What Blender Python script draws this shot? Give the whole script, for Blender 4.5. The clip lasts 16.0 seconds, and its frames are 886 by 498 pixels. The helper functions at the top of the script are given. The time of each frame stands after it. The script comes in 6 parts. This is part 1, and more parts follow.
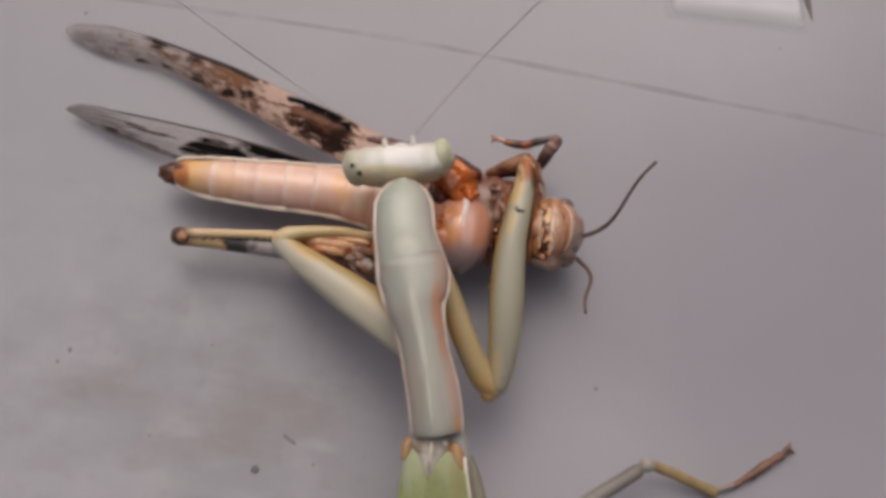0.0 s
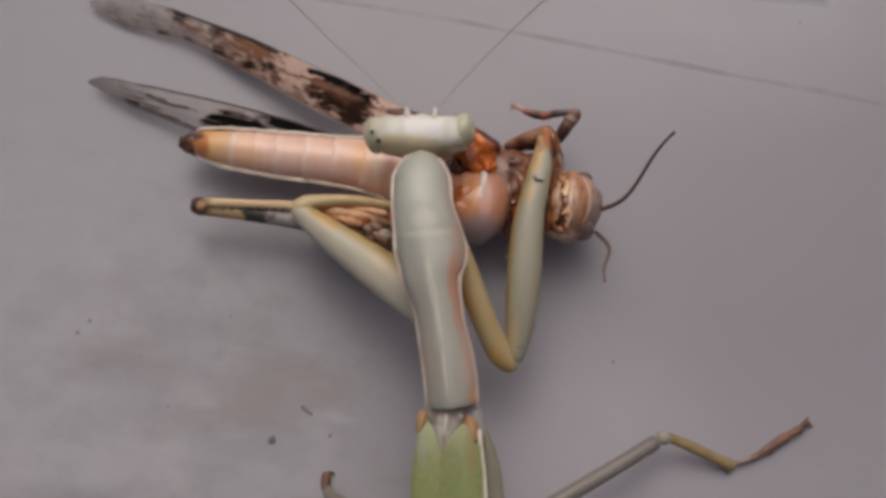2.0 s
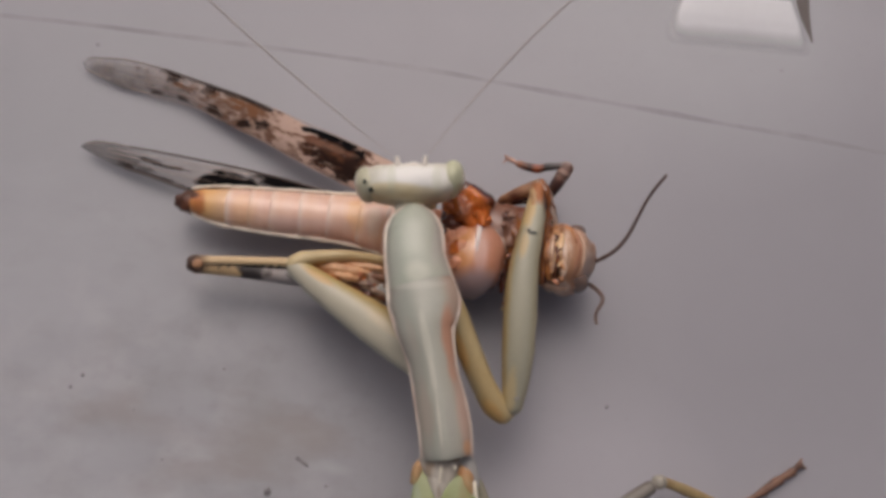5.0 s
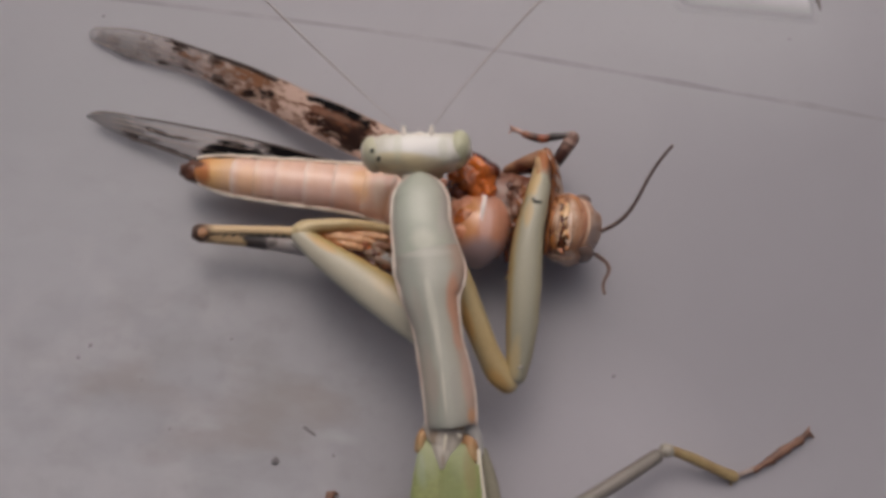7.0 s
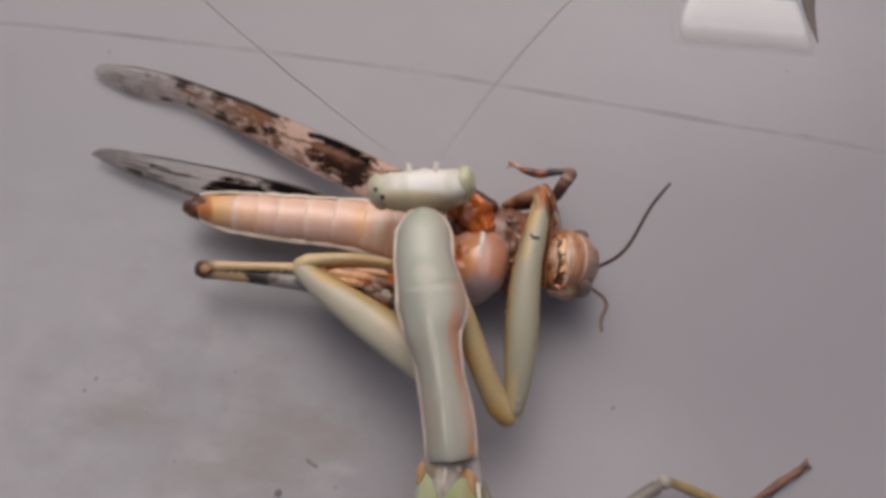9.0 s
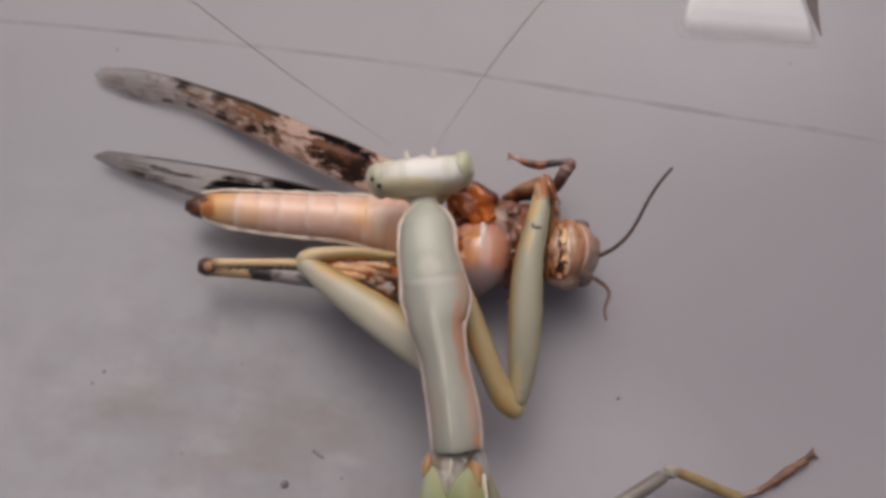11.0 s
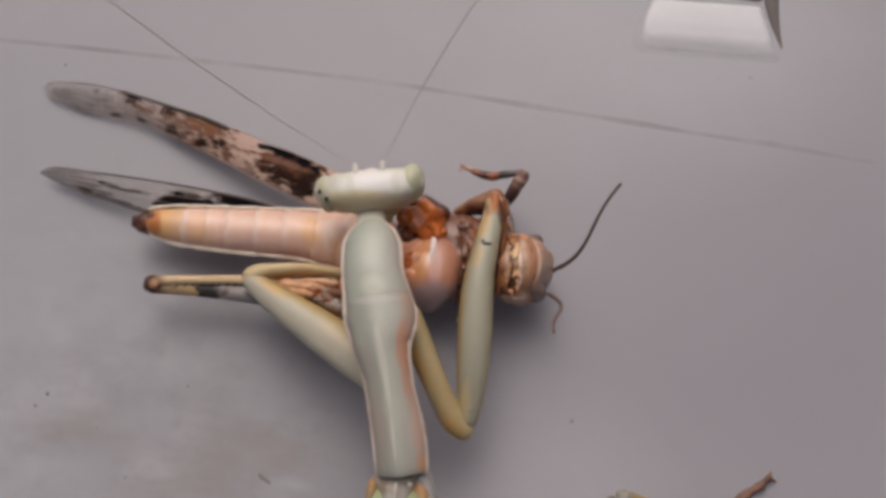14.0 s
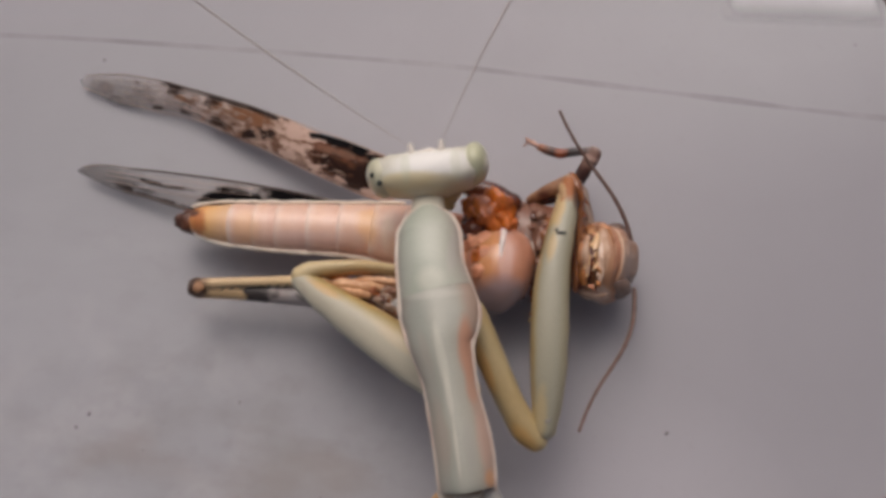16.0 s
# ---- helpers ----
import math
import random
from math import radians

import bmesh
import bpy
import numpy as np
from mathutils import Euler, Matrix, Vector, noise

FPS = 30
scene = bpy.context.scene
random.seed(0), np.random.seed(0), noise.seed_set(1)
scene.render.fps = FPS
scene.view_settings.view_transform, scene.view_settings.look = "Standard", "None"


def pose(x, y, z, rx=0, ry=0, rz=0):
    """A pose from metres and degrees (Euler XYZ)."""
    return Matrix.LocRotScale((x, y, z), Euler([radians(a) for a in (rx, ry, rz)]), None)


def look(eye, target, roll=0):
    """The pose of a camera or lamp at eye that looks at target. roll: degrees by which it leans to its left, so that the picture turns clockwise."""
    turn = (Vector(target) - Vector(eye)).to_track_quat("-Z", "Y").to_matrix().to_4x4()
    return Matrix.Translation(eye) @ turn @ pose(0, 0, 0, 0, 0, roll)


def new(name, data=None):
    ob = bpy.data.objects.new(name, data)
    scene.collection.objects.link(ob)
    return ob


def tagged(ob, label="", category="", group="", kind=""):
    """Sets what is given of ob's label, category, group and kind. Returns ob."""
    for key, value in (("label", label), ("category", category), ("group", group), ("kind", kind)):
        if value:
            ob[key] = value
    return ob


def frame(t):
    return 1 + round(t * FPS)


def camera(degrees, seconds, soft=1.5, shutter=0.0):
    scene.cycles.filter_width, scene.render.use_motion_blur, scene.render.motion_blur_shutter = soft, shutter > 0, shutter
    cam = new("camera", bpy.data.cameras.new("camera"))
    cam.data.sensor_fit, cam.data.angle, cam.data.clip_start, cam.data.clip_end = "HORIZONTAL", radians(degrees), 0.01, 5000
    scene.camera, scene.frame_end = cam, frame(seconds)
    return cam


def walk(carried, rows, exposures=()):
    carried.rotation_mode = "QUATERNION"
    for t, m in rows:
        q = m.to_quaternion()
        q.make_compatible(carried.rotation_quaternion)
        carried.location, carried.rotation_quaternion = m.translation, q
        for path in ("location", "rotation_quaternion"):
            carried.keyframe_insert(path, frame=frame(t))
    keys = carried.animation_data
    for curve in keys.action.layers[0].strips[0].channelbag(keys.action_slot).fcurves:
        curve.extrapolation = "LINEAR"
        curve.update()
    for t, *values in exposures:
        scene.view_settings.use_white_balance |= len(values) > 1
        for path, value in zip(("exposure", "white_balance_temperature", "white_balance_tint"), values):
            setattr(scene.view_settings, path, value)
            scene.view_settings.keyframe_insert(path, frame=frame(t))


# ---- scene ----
# ---- camera and its way ----
# The surface is z = 0; lengths are kept in millimetres and scaled by MM.
MM = 0.001
cam = camera(40, 16.0, soft=3.85)
walk(cam, [(t, pose(x * MM, y * MM, z * MM, rx, ry, rz)) for t, x, y, z, rx, ry, rz in [
    (0, 0.6, -30.55, 135.69, 13.04, -0.69, 0.66),
    (0.3, 0.64, -31.19, 135.9, 12.86, 0.17, 0.87),
    (0.5, 0.66, -31.63, 136, 12.56, 0.59, 0.95),
    (0.8, -0.01, -32.24, 136.09, 12.82, 1.01, 0.96),
    (1, -0.38, -32.4, 136.09, 12.83, 0.9, 0.9),
    (1.3, 0.4, -32.38, 136.02, 12.81, 0.66, 0.92),
    (1.5, 1.07, -32.36, 135.84, 12.65, 0.69, 0.99),
    (1.8, 1.36, -32.9, 135.41, 12.77, 0.59, 1),
    (2, 1.47, -33.19, 135.26, 12.88, 0.4, 1.04),
    (2.3, 1.99, -32.89, 135.33, 11.64, 0.86, 1.47),
    (2.5, 2.19, -32.73, 135.6, 13.45, -0.41, 1.3),
    (2.7, 1.83, -32.81, 136.12, 14.64, -0.53, 1.14),
    (3, 0.34, -33.12, 136.77, 15.51, -0.15, 0.84),
    (3.3, -1.32, -33.56, 136.87, 15.3, 0.08, 0.65),
    (3.5, -1.78, -34, 136.88, 15.26, 0.16, 0.58),
    (3.8, -0.88, -34.87, 136.87, 15.59, 0.74, 0.62),
    (4, -0.31, -35.16, 136.8, 15.64, 0.87, 0.59),
    (4.3, -0.2, -34.6, 136.6, 15.26, 0.79, 0.5),
    (4.5, -0.18, -34.28, 136.43, 15.36, 0.07, 0.26),
    (4.7, -0.18, -34.25, 136.26, 15.6, -0.42, 0.05),
    (6.8, 0.05, -35.62, 135.43, 14.45, -0.27, -0.19),
    (7, 0.1, -35.74, 135.44, 14.75, 0.05, -0.1),
    (7.3, 0.57, -35.82, 135.69, 16.09, 1.1, 0.32),
    (7.5, 0.82, -35.78, 136.06, 15.52, -0.49, -0.06),
    (7.8, 0.79, -34.6, 136.75, 15.53, -0.04, 0.01),
    (8, 0.73, -33.95, 136.98, 15.4, 0.01, -0.03),
    (8.3, 0.64, -34.48, 136.8, 15.51, -0.14, -0.19),
    (8.5, 0.64, -34.75, 136.71, 15.38, -0.45, -0.34),
    (8.8, 1.27, -33.75, 137.43, 15.42, 0.5, -0.15),
    (9, 1.65, -33.19, 137.83, 15.05, 0.73, -0.14),
    (9.2, 1.76, -33.14, 137.87, 14.94, 0.69, -0.18),
    (11.3, 2.69, -36.58, 137.55, 16.02, 1.49, -0.25),
    (11.5, 2.76, -36.53, 137.59, 15.83, 1.58, -0.25),
    (11.8, 2.34, -36.04, 137.83, 15.85, 1.87, -0.17),
    (12, 2.11, -35.75, 137.98, 15.56, 1.71, -0.23),
    (12.3, 2.93, -36.28, 136.97, 15.45, 1.36, -0.4),
    (12.5, 3.38, -36.54, 136.44, 14.92, 1.26, -0.47),
    (12.8, 3.25, -35.91, 136.82, 14.83, 1.4, -0.4),
    (13, 3.19, -35.5, 137.04, 15.24, 1.82, -0.2),
    (13.3, 3.61, -35.25, 137.08, 14.35, 1.1, -0.34),
    (13.5, 4.52, -35.13, 136.99, 15.21, 1.55, -0.19),
    (13.8, 6.93, -34.89, 136.05, 14.88, 1.96, -0.11),
    (14, 8.77, -34.55, 134.88, 16.39, 1.69, -0.27),
    (14.2, 10.64, -33.95, 133.26, 16.28, 3.09, -0.09),
    (14.3, 11.35, -33.62, 132.35, 16.55, 3.01, -0.32),
    (14.5, 12.16, -33.22, 130.32, 16.22, 2.6, -0.69),
    (14.8, 10.95, -34.66, 126.82, 15.92, 0.58, -1.08),
    (15, 10.35, -35.43, 124.57, 16.19, 2.43, -0.3),
    (15.3, 10.49, -34.86, 122.26, 18.56, 2.9, -0.45),
    (15.5, 10.55, -34.2, 121.41, 17.14, 2.9, -0.79),
    (15.8, 9.44, -33.63, 121.17, 16.93, 5.34, -0.42),
    (16, 8.51, -33.22, 121.31, 17.38, 5.5, -0.73),
]], exposures=[(t, e, 6250, 11.5) for t, e in [(0.0, -0.38), (0.5, -0.55), (1.0, -0.63), (2.0, -0.60), (2.5, -0.64), (3.0, -0.46), (4.0, -0.48), (4.5, -0.50), (7.0, -0.58), (7.5, -0.60), (8.0, -0.43), (9.0, -0.43), (11.5, -0.44), (12.0, -0.52), (12.5, -0.54), (13.5, -0.50), (14.0, -0.44), (15.0, -0.46), (15.5, -0.52), (16.0, -0.42)]])

# ---- light: overcast daylight from the upper right ----
world = bpy.data.worlds.new("overcast_sky")
scene.world = world
world.use_nodes = True
wn = world.node_tree
sky = wn.nodes.new("ShaderNodeTexSky")
sky.sky_type, sky.sun_disc = "NISHITA", False
sky.sun_elevation, sky.sun_rotation = radians(58), radians(-4)
sky.air_density, sky.dust_density, sky.ozone_density = 0.3, 9.0, 0.0
wn.nodes["Background"].inputs["Strength"].default_value = 0.121
wn.links.new(sky.outputs["Color"], wn.nodes["Background"].inputs["Color"])
sun_data = bpy.data.lights.new("sun", "SUN")
sun_data.energy, sun_data.angle, sun_data.color = 0.46, radians(70), (1.0, 0.98, 0.955)
sun = new("sun", sun_data)
sun.matrix_world = look((-0.04, 0.53, 0.85), (0, 0, 0))

# ---- helpers ----
ORIGIN = {}


def thing(name, origin, label, category, group="", kind=""):
    ob = new(name)
    ob.location = Vector(origin) * MM
    ORIGIN[ob] = Vector(origin)
    return tagged(ob, label, category, group, kind)


def part(name, bm, material, parent=None, label="", pivot=None, smooth=True):
    """One mesh object from a bmesh in millimetres, under a thing or a part."""
    base = ORIGIN[parent] if parent else Vector((0, 0, 0))
    pivot = Vector(pivot) if pivot is not None else base
    bmesh.ops.translate(bm, vec=-pivot, verts=bm.verts)
    bmesh.ops.scale(bm, vec=(MM, MM, MM), verts=bm.verts)
    bmesh.ops.recalc_face_normals(bm, faces=bm.faces)
    mesh = bpy.data.meshes.new(name)
    bm.to_mesh(mesh)
    bm.free()
    for f in mesh.polygons:
        f.use_smooth = smooth
    mesh.materials.append(material)
    ob = new(name, mesh)
    if parent:
        ob.parent = parent
    ob.location = (pivot - base) * MM
    ORIGIN[ob] = pivot
    if label:
        ob["label"] = label
    return ob


def spline(stations, sub):
    """Catmull-Rom through rows of numbers."""
    rows = [np.array(s, float) for s in stations]
    if len(rows) == 2:
        return [rows[0] + (rows[1] - rows[0]) * i / sub for i in range(sub + 1)]
    ext = [2 * rows[0] - rows[1]] + rows + [2 * rows[-1] - rows[-2]]
    out = []
    for i in range(1, len(ext) - 2):
        p0, p1, p2, p3 = ext[i - 1:i + 3]
        for k in range(sub):
            t = k / sub
            out.append(0.5 * (2 * p1 + (p2 - p0) * t + (2 * p0 - 5 * p1 + 4 * p2 - p3) * t * t + (3 * p1 - p0 - 3 * p2 + p3) * t ** 3))
    out.append(rows[-1])
    return out


def loft(bm, stations, sub=4, seg=16, box=2.0, cap=(1, 1), wobble=0.0, seed=0.0, roof=0.0):
    """A rounded body through stations of x, y, z, width, height; box: 2 is an ellipse, more is squarer; roof: a raised middle."""
    rows = spline(stations, sub)
    pts = [Vector(r[:3]) for r in rows]
    rings = []

    def frame_at(i):
        a, b = pts[max(i - 1, 0)], pts[min(i + 1, len(pts) - 1)]
        d = (b - a).normalized()
        side = d.cross(Vector((0, 0, 1)))
        side = side.normalized() if side.length > 1e-4 else Vector((1, 0, 0))
        return d, side, side.cross(d).normalized()

    def ring(c, side, up, w, h, ridge=roof):
        verts = []
        for k in range(seg):
            a = 2 * math.pi * k / seg
            ca, sa = math.cos(a), math.sin(a)
            cx = math.copysign(abs(ca) ** (2 / box), ca) * w / 2
            cy = math.copysign(abs(sa) ** (2 / box), sa) * h / 2
            if ridge and sa > 0:
                cy += ridge * h * max(0.0, 1 - abs(ca) * 2.2) ** 1.5
            p = c + side * cx + up * cy
            if wobble:
                q = p * 0.9 + Vector((seed, 2 * seed, 0))
                p = p + (p - c).normalized() * (noise.noise(q) * wobble + noise.noise(q * 3.1) * wobble * 0.4)
            verts.append(bm.verts.new(p))
        return verts

    n = len(rows)
    steps = 4
    uvs = []
    for i in range(n):
        d, side, up = frame_at(i)
        w, h = max(rows[i][3], 0.02), max(rows[i][4], 0.02)
        if i == 0 and cap[0]:
            for k in range(1, steps):
                a = math.pi / 2 * k / steps
                rings.append(ring(pts[0] - d * math.cos(a) * w / 2 * cap[0], side, up, w * math.sin(a), h * math.sin(a)))
                uvs.append(0.0)
        rings.append(ring(pts[i], side, up, w, h, roof * min(1.0, i / (n - 1) / 0.25)))
        uvs.append(i / (n - 1))
        if i == n - 1 and cap[1]:
            for k in range(steps - 1, 0, -1):
                a = math.pi / 2 * k / steps
                rings.append(ring(pts[i] + d * math.cos(a) * w / 2 * cap[1], side, up, w * math.sin(a), h * math.sin(a)))
                uvs.append(1.0)
    uv = bm.loops.layers.uv.verify()
    for i in range(len(rings) - 1):
        for k in range(seg):
            j = (k + 1) % seg
            f = bm.faces.new((rings[i][k], rings[i][j], rings[i + 1][j], rings[i + 1][k]))
            for loop, (u, v) in zip(f.loops, ((uvs[i], k), (uvs[i], k + 1), (uvs[i + 1], k + 1), (uvs[i + 1], k))):
                loop[uv].uv = (u, v / seg)
    for r, c in ((rings[0], cap[0]), (rings[-1], cap[1])):
        bm.faces.new(r if c else [bm.verts.new(v.co) for v in r])
    return bm


def body(*args, **kw):
    return loft(bmesh.new(), *args, **kw)


def blob(c, size, turn=(0, 0, 0), rough=0.0, seed=0.0, detail=3, flat=None):
    """An egg with an uneven skin; c and size in millimetres."""
    bm = bmesh.new()
    bmesh.ops.create_icosphere(bm, subdivisions=detail, radius=1.0)
    m = pose(*c, *turn)
    for v in bm.verts:
        p = v.co.copy()
        k = 1 + rough * noise.noise(p * 1.7 + Vector((seed, seed, 0))) + rough * 0.5 * noise.noise(p * 4.3 + Vector((0, seed, 0)))
        p = Vector((p.x * size[0] / 2, p.y * size[1] / 2, p.z * size[2] / 2)) * k
        v.co = m @ p
        if flat is not None:
            v.co.z = max(v.co.z, flat)
    return bm


def between(a, b, f):
    return tuple(p + (q - p) * f for p, q in zip(a, b))


def spines(name, a, b, way, count, thick, mats, parent):
    """A row of short thorns from a to b, each pointing along way."""
    for i in range(count):
        p = Vector(between(a, b, i / (count - 1)))
        q = p + Vector(way) * random.uniform(0.8, 1.15)
        part(name, body([(*p, thick, thick), (*q, thick * 0.35, thick * 0.35)], sub=2, seg=6), mats[i % len(mats)], parent)


def thread(points, radii, seg=6, sub=5):
    return body([(x, y, z, 2 * r, 2 * r) for (x, y, z), r in zip(points, radii)], sub=sub, seg=seg)


# ---- materials ----
def material(name, colour, rough=0.5, mottle=0.12, size=0.6, fine=0.05, bump=0.15, coat=0.0, sss=0.0, tint=None, metal=0.0):
    """A skin with two scales of colour change and fine relief; size: millimetres of the coarse pattern."""
    m = bpy.data.materials.new(name)
    m.use_nodes = True
    nt = m.node_tree
    b = nt.nodes["Principled BSDF"]
    tc = nt.nodes.new("ShaderNodeTexCoord")
    n1, n2 = nt.nodes.new("ShaderNodeTexNoise"), nt.nodes.new("ShaderNodeTexNoise")
    n1.inputs["Scale"].default_value, n1.inputs["Detail"].default_value = 1000 / size / 3, 3
    n2.inputs["Scale"].default_value, n2.inputs["Detail"].default_value = 1000 / size * 3, 2
    for n in (n1, n2):
        nt.links.new(tc.outputs["Object"], n.inputs["Vector"])
    mix = nt.nodes.new("ShaderNodeMix")
    mix.data_type = "RGBA"
    other = tint or [c * 0.6 for c in colour]
    mix.inputs["A"].default_value, mix.inputs["B"].default_value = (*colour, 1), (*other, 1)
    ramp = nt.nodes.new("ShaderNodeMapRange")
    ramp.inputs["From Min"].default_value, ramp.inputs["From Max"].default_value = 0.42, 0.75
    ramp.inputs["To Max"].default_value = min(1, mottle * 4)
    nt.links.new(n1.outputs["Fac"], ramp.inputs["Value"])
    nt.links.new(ramp.outputs["Result"], mix.inputs["Factor"])
    hsv = nt.nodes.new("ShaderNodeHueSaturation")
    val = nt.nodes.new("ShaderNodeMapRange")
    val.inputs["To Min"].default_value, val.inputs["To Max"].default_value = 1 - fine * 2, 1 + fine * 2
    nt.links.new(n2.outputs["Fac"], val.inputs["Value"])
    nt.links.new(val.outputs["Result"], hsv.inputs["Value"])
    nt.links.new(mix.outputs["Result"], hsv.inputs["Color"])
    nt.links.new(hsv.outputs["Color"], b.inputs["Base Color"])
    b.inputs["Roughness"].default_value, b.inputs["Coat Weight"].default_value = rough, coat
    b.inputs["Coat Roughness"].default_value, b.inputs["Metallic"].default_value = 0.10, metal
    if sss:
        b.inputs["Subsurface Weight"].default_value = sss
        b.inputs["Subsurface Radius"].default_value = (0.8, 0.4, 0.25)
        b.inputs["Subsurface Scale"].default_value = MM
    bp = nt.nodes.new("ShaderNodeBump")
    bp.inputs["Strength"].default_value, bp.inputs["Distance"].default_value = bump, 0.06 * MM
    nt.links.new(n2.outputs["Fac"], bp.inputs["Height"])
    nt.links.new(bp.outputs["Normal"], b.inputs["Normal"])
    return m


def band_material(name, stops, axis="U", rough=0.45, jitter=0.03, coat=0.0, bump=0.15, grain=600):
    """Colour bands along (U) or round (V) a lofted body, with an uneven edge. stops: place, colour."""
    m = material(name, (0.5, 0.5, 0.5), rough, 0, 0.5, 0.05, bump, coat)
    nt = m.node_tree
    b = nt.nodes["Principled BSDF"]
    uv, sep = nt.nodes.new("ShaderNodeUVMap"), nt.nodes.new("ShaderNodeSeparateXYZ")
    nt.links.new(uv.outputs["UV"], sep.inputs["Vector"])
    tc, nz = nt.nodes.new("ShaderNodeTexCoord"), nt.nodes.new("ShaderNodeTexNoise")
    nz.inputs["Scale"].default_value, nz.inputs["Detail"].default_value = grain, 4
    nt.links.new(tc.outputs["Object"], nz.inputs["Vector"])
    mad = nt.nodes.new("ShaderNodeMath")
    mad.operation = "MULTIPLY_ADD"
    mad.inputs[1].default_value = jitter * 2
    nt.links.new(nz.outputs["Fac"], mad.inputs[0])
    nt.links.new(sep.outputs["X" if axis == "U" else "Y"], mad.inputs[2])
    off = nt.nodes.new("ShaderNodeMath")
    off.operation, off.inputs[1].default_value = "SUBTRACT", jitter
    nt.links.new(mad.outputs[0], off.inputs[0])
    ramp = nt.nodes.new("ShaderNodeValToRGB")
    els = ramp.color_ramp.elements
    while len(els) < len(stops):
        els.new(0.5)
    for e, (at, c) in zip(els, stops):
        e.position, e.color = at, (*c, 1)
    nt.links.new(off.outputs[0], ramp.inputs["Fac"])
    hsv = next(n for n in nt.nodes if n.type == "HUE_SAT")
    nt.links.new(ramp.outputs["Color"], hsv.inputs["Color"])
    return m


def stain(m, origin, spots, rough=0.5, grain=450, slant=None, edge=(0.65, 1.25)):
    """Coloured marks with ragged edges on a skin. spots: colour, (x, y, z, radius, breadth), slant, strength; in millimetres round origin."""
    nt = m.node_tree
    b = nt.nodes["Principled BSDF"]
    col = b.inputs["Base Color"].links[0].from_socket
    see = b.inputs["Alpha"].links[0].from_socket if b.inputs["Alpha"].links else None
    tc, mp, nz = nt.nodes.new("ShaderNodeTexCoord"), nt.nodes.new("ShaderNodeMapping"), nt.nodes.new("ShaderNodeTexNoise")
    if slant is not None:
        mp.vector_type = "TEXTURE"
        mp.inputs["Rotation"].default_value, mp.inputs["Scale"].default_value = (0, 0, radians(slant)), (2.0, 0.8, 1)
    nz.inputs["Scale"].default_value, nz.inputs["Detail"].default_value = grain, 5
    nt.links.new(tc.outputs["Object"], mp.inputs["Vector"])
    nt.links.new(mp.outputs["Vector"], nz.inputs["Vector"])
    for colour, (x, y, z, r, flat), turn, most in spots:
        place, dist, add, fade, mix = (nt.nodes.new("ShaderNode" + k) for k in ("Mapping", "VectorMath", "Math", "MapRange", "Mix"))
        place.vector_type = "TEXTURE"
        place.inputs["Location"].default_value = [(a - o) * MM for a, o in zip((x, y, z), origin)]
        place.inputs["Rotation"].default_value = (0, 0, radians(turn))
        place.inputs["Scale"].default_value = (r * MM, r * flat * MM, 1.0)
        nt.links.new(tc.outputs["Object"], place.inputs["Vector"])
        dist.operation, add.operation = "LENGTH", "MULTIPLY_ADD"
        nt.links.new(place.outputs["Vector"], dist.inputs[0])
        nt.links.new(nz.outputs["Fac"], add.inputs[0])
        add.inputs[1].default_value = rough * 2
        nt.links.new(dist.outputs["Value"], add.inputs[2])
        for key, v in (("From Min", edge[0] + rough), ("From Max", edge[1] + rough), ("To Min", most), ("To Max", 0.0)):
            fade.inputs[key].default_value = v
        nt.links.new(add.outputs[0], fade.inputs["Value"])
        mix.data_type = "RGBA"
        nt.links.new(fade.outputs["Result"], mix.inputs["Factor"])
        nt.links.new(col, mix.inputs["A"])
        mix.inputs["B"].default_value = (*colour, 1)
        col = mix.outputs["Result"]
        if see is not None:
            top = nt.nodes.new("ShaderNodeMath")
            top.operation = "MAXIMUM"
            nt.links.new(see, top.inputs[0])
            nt.links.new(fade.outputs["Result"], top.inputs[1])
            see = top.outputs[0]
    nt.links.new(col, b.inputs["Base Color"])
    if see is not None:
        nt.links.new(see, b.inputs["Alpha"])


PALE = (0.48, 0.50, 0.40)
# Dark left bands have shade painted in; rosy side and pale middle are skin colour.
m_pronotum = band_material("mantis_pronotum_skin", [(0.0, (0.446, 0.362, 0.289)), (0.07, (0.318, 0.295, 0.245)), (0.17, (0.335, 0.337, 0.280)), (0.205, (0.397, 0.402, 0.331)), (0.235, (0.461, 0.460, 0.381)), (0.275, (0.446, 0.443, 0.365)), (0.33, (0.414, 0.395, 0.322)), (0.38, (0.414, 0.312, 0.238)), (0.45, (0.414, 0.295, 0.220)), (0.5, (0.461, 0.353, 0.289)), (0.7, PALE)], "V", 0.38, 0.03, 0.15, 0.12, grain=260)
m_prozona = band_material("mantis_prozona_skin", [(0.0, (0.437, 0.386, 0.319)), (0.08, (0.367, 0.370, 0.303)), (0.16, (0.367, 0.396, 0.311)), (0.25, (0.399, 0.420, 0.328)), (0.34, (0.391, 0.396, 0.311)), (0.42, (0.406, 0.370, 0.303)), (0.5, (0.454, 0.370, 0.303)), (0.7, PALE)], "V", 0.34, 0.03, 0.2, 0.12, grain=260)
m_rim = material("mantis_rim", (0.68, 0.59, 0.49), 0.45, 0.25, 1.0, 0.08, 0.2, tint=(0.60, 0.42, 0.33))
m_head = material("mantis_head_skin", (0.652, 0.630, 0.515), 0.42, 0.15, 1.6, 0.05, 0.15, 0.1, tint=(0.571, 0.498, 0.343))
m_eye = material("mantis_eye", (0.55, 0.53, 0.37), 0.34, 0.12, 1.2, 0.04, 0.1, 0.2, tint=(0.447, 0.479, 0.282))
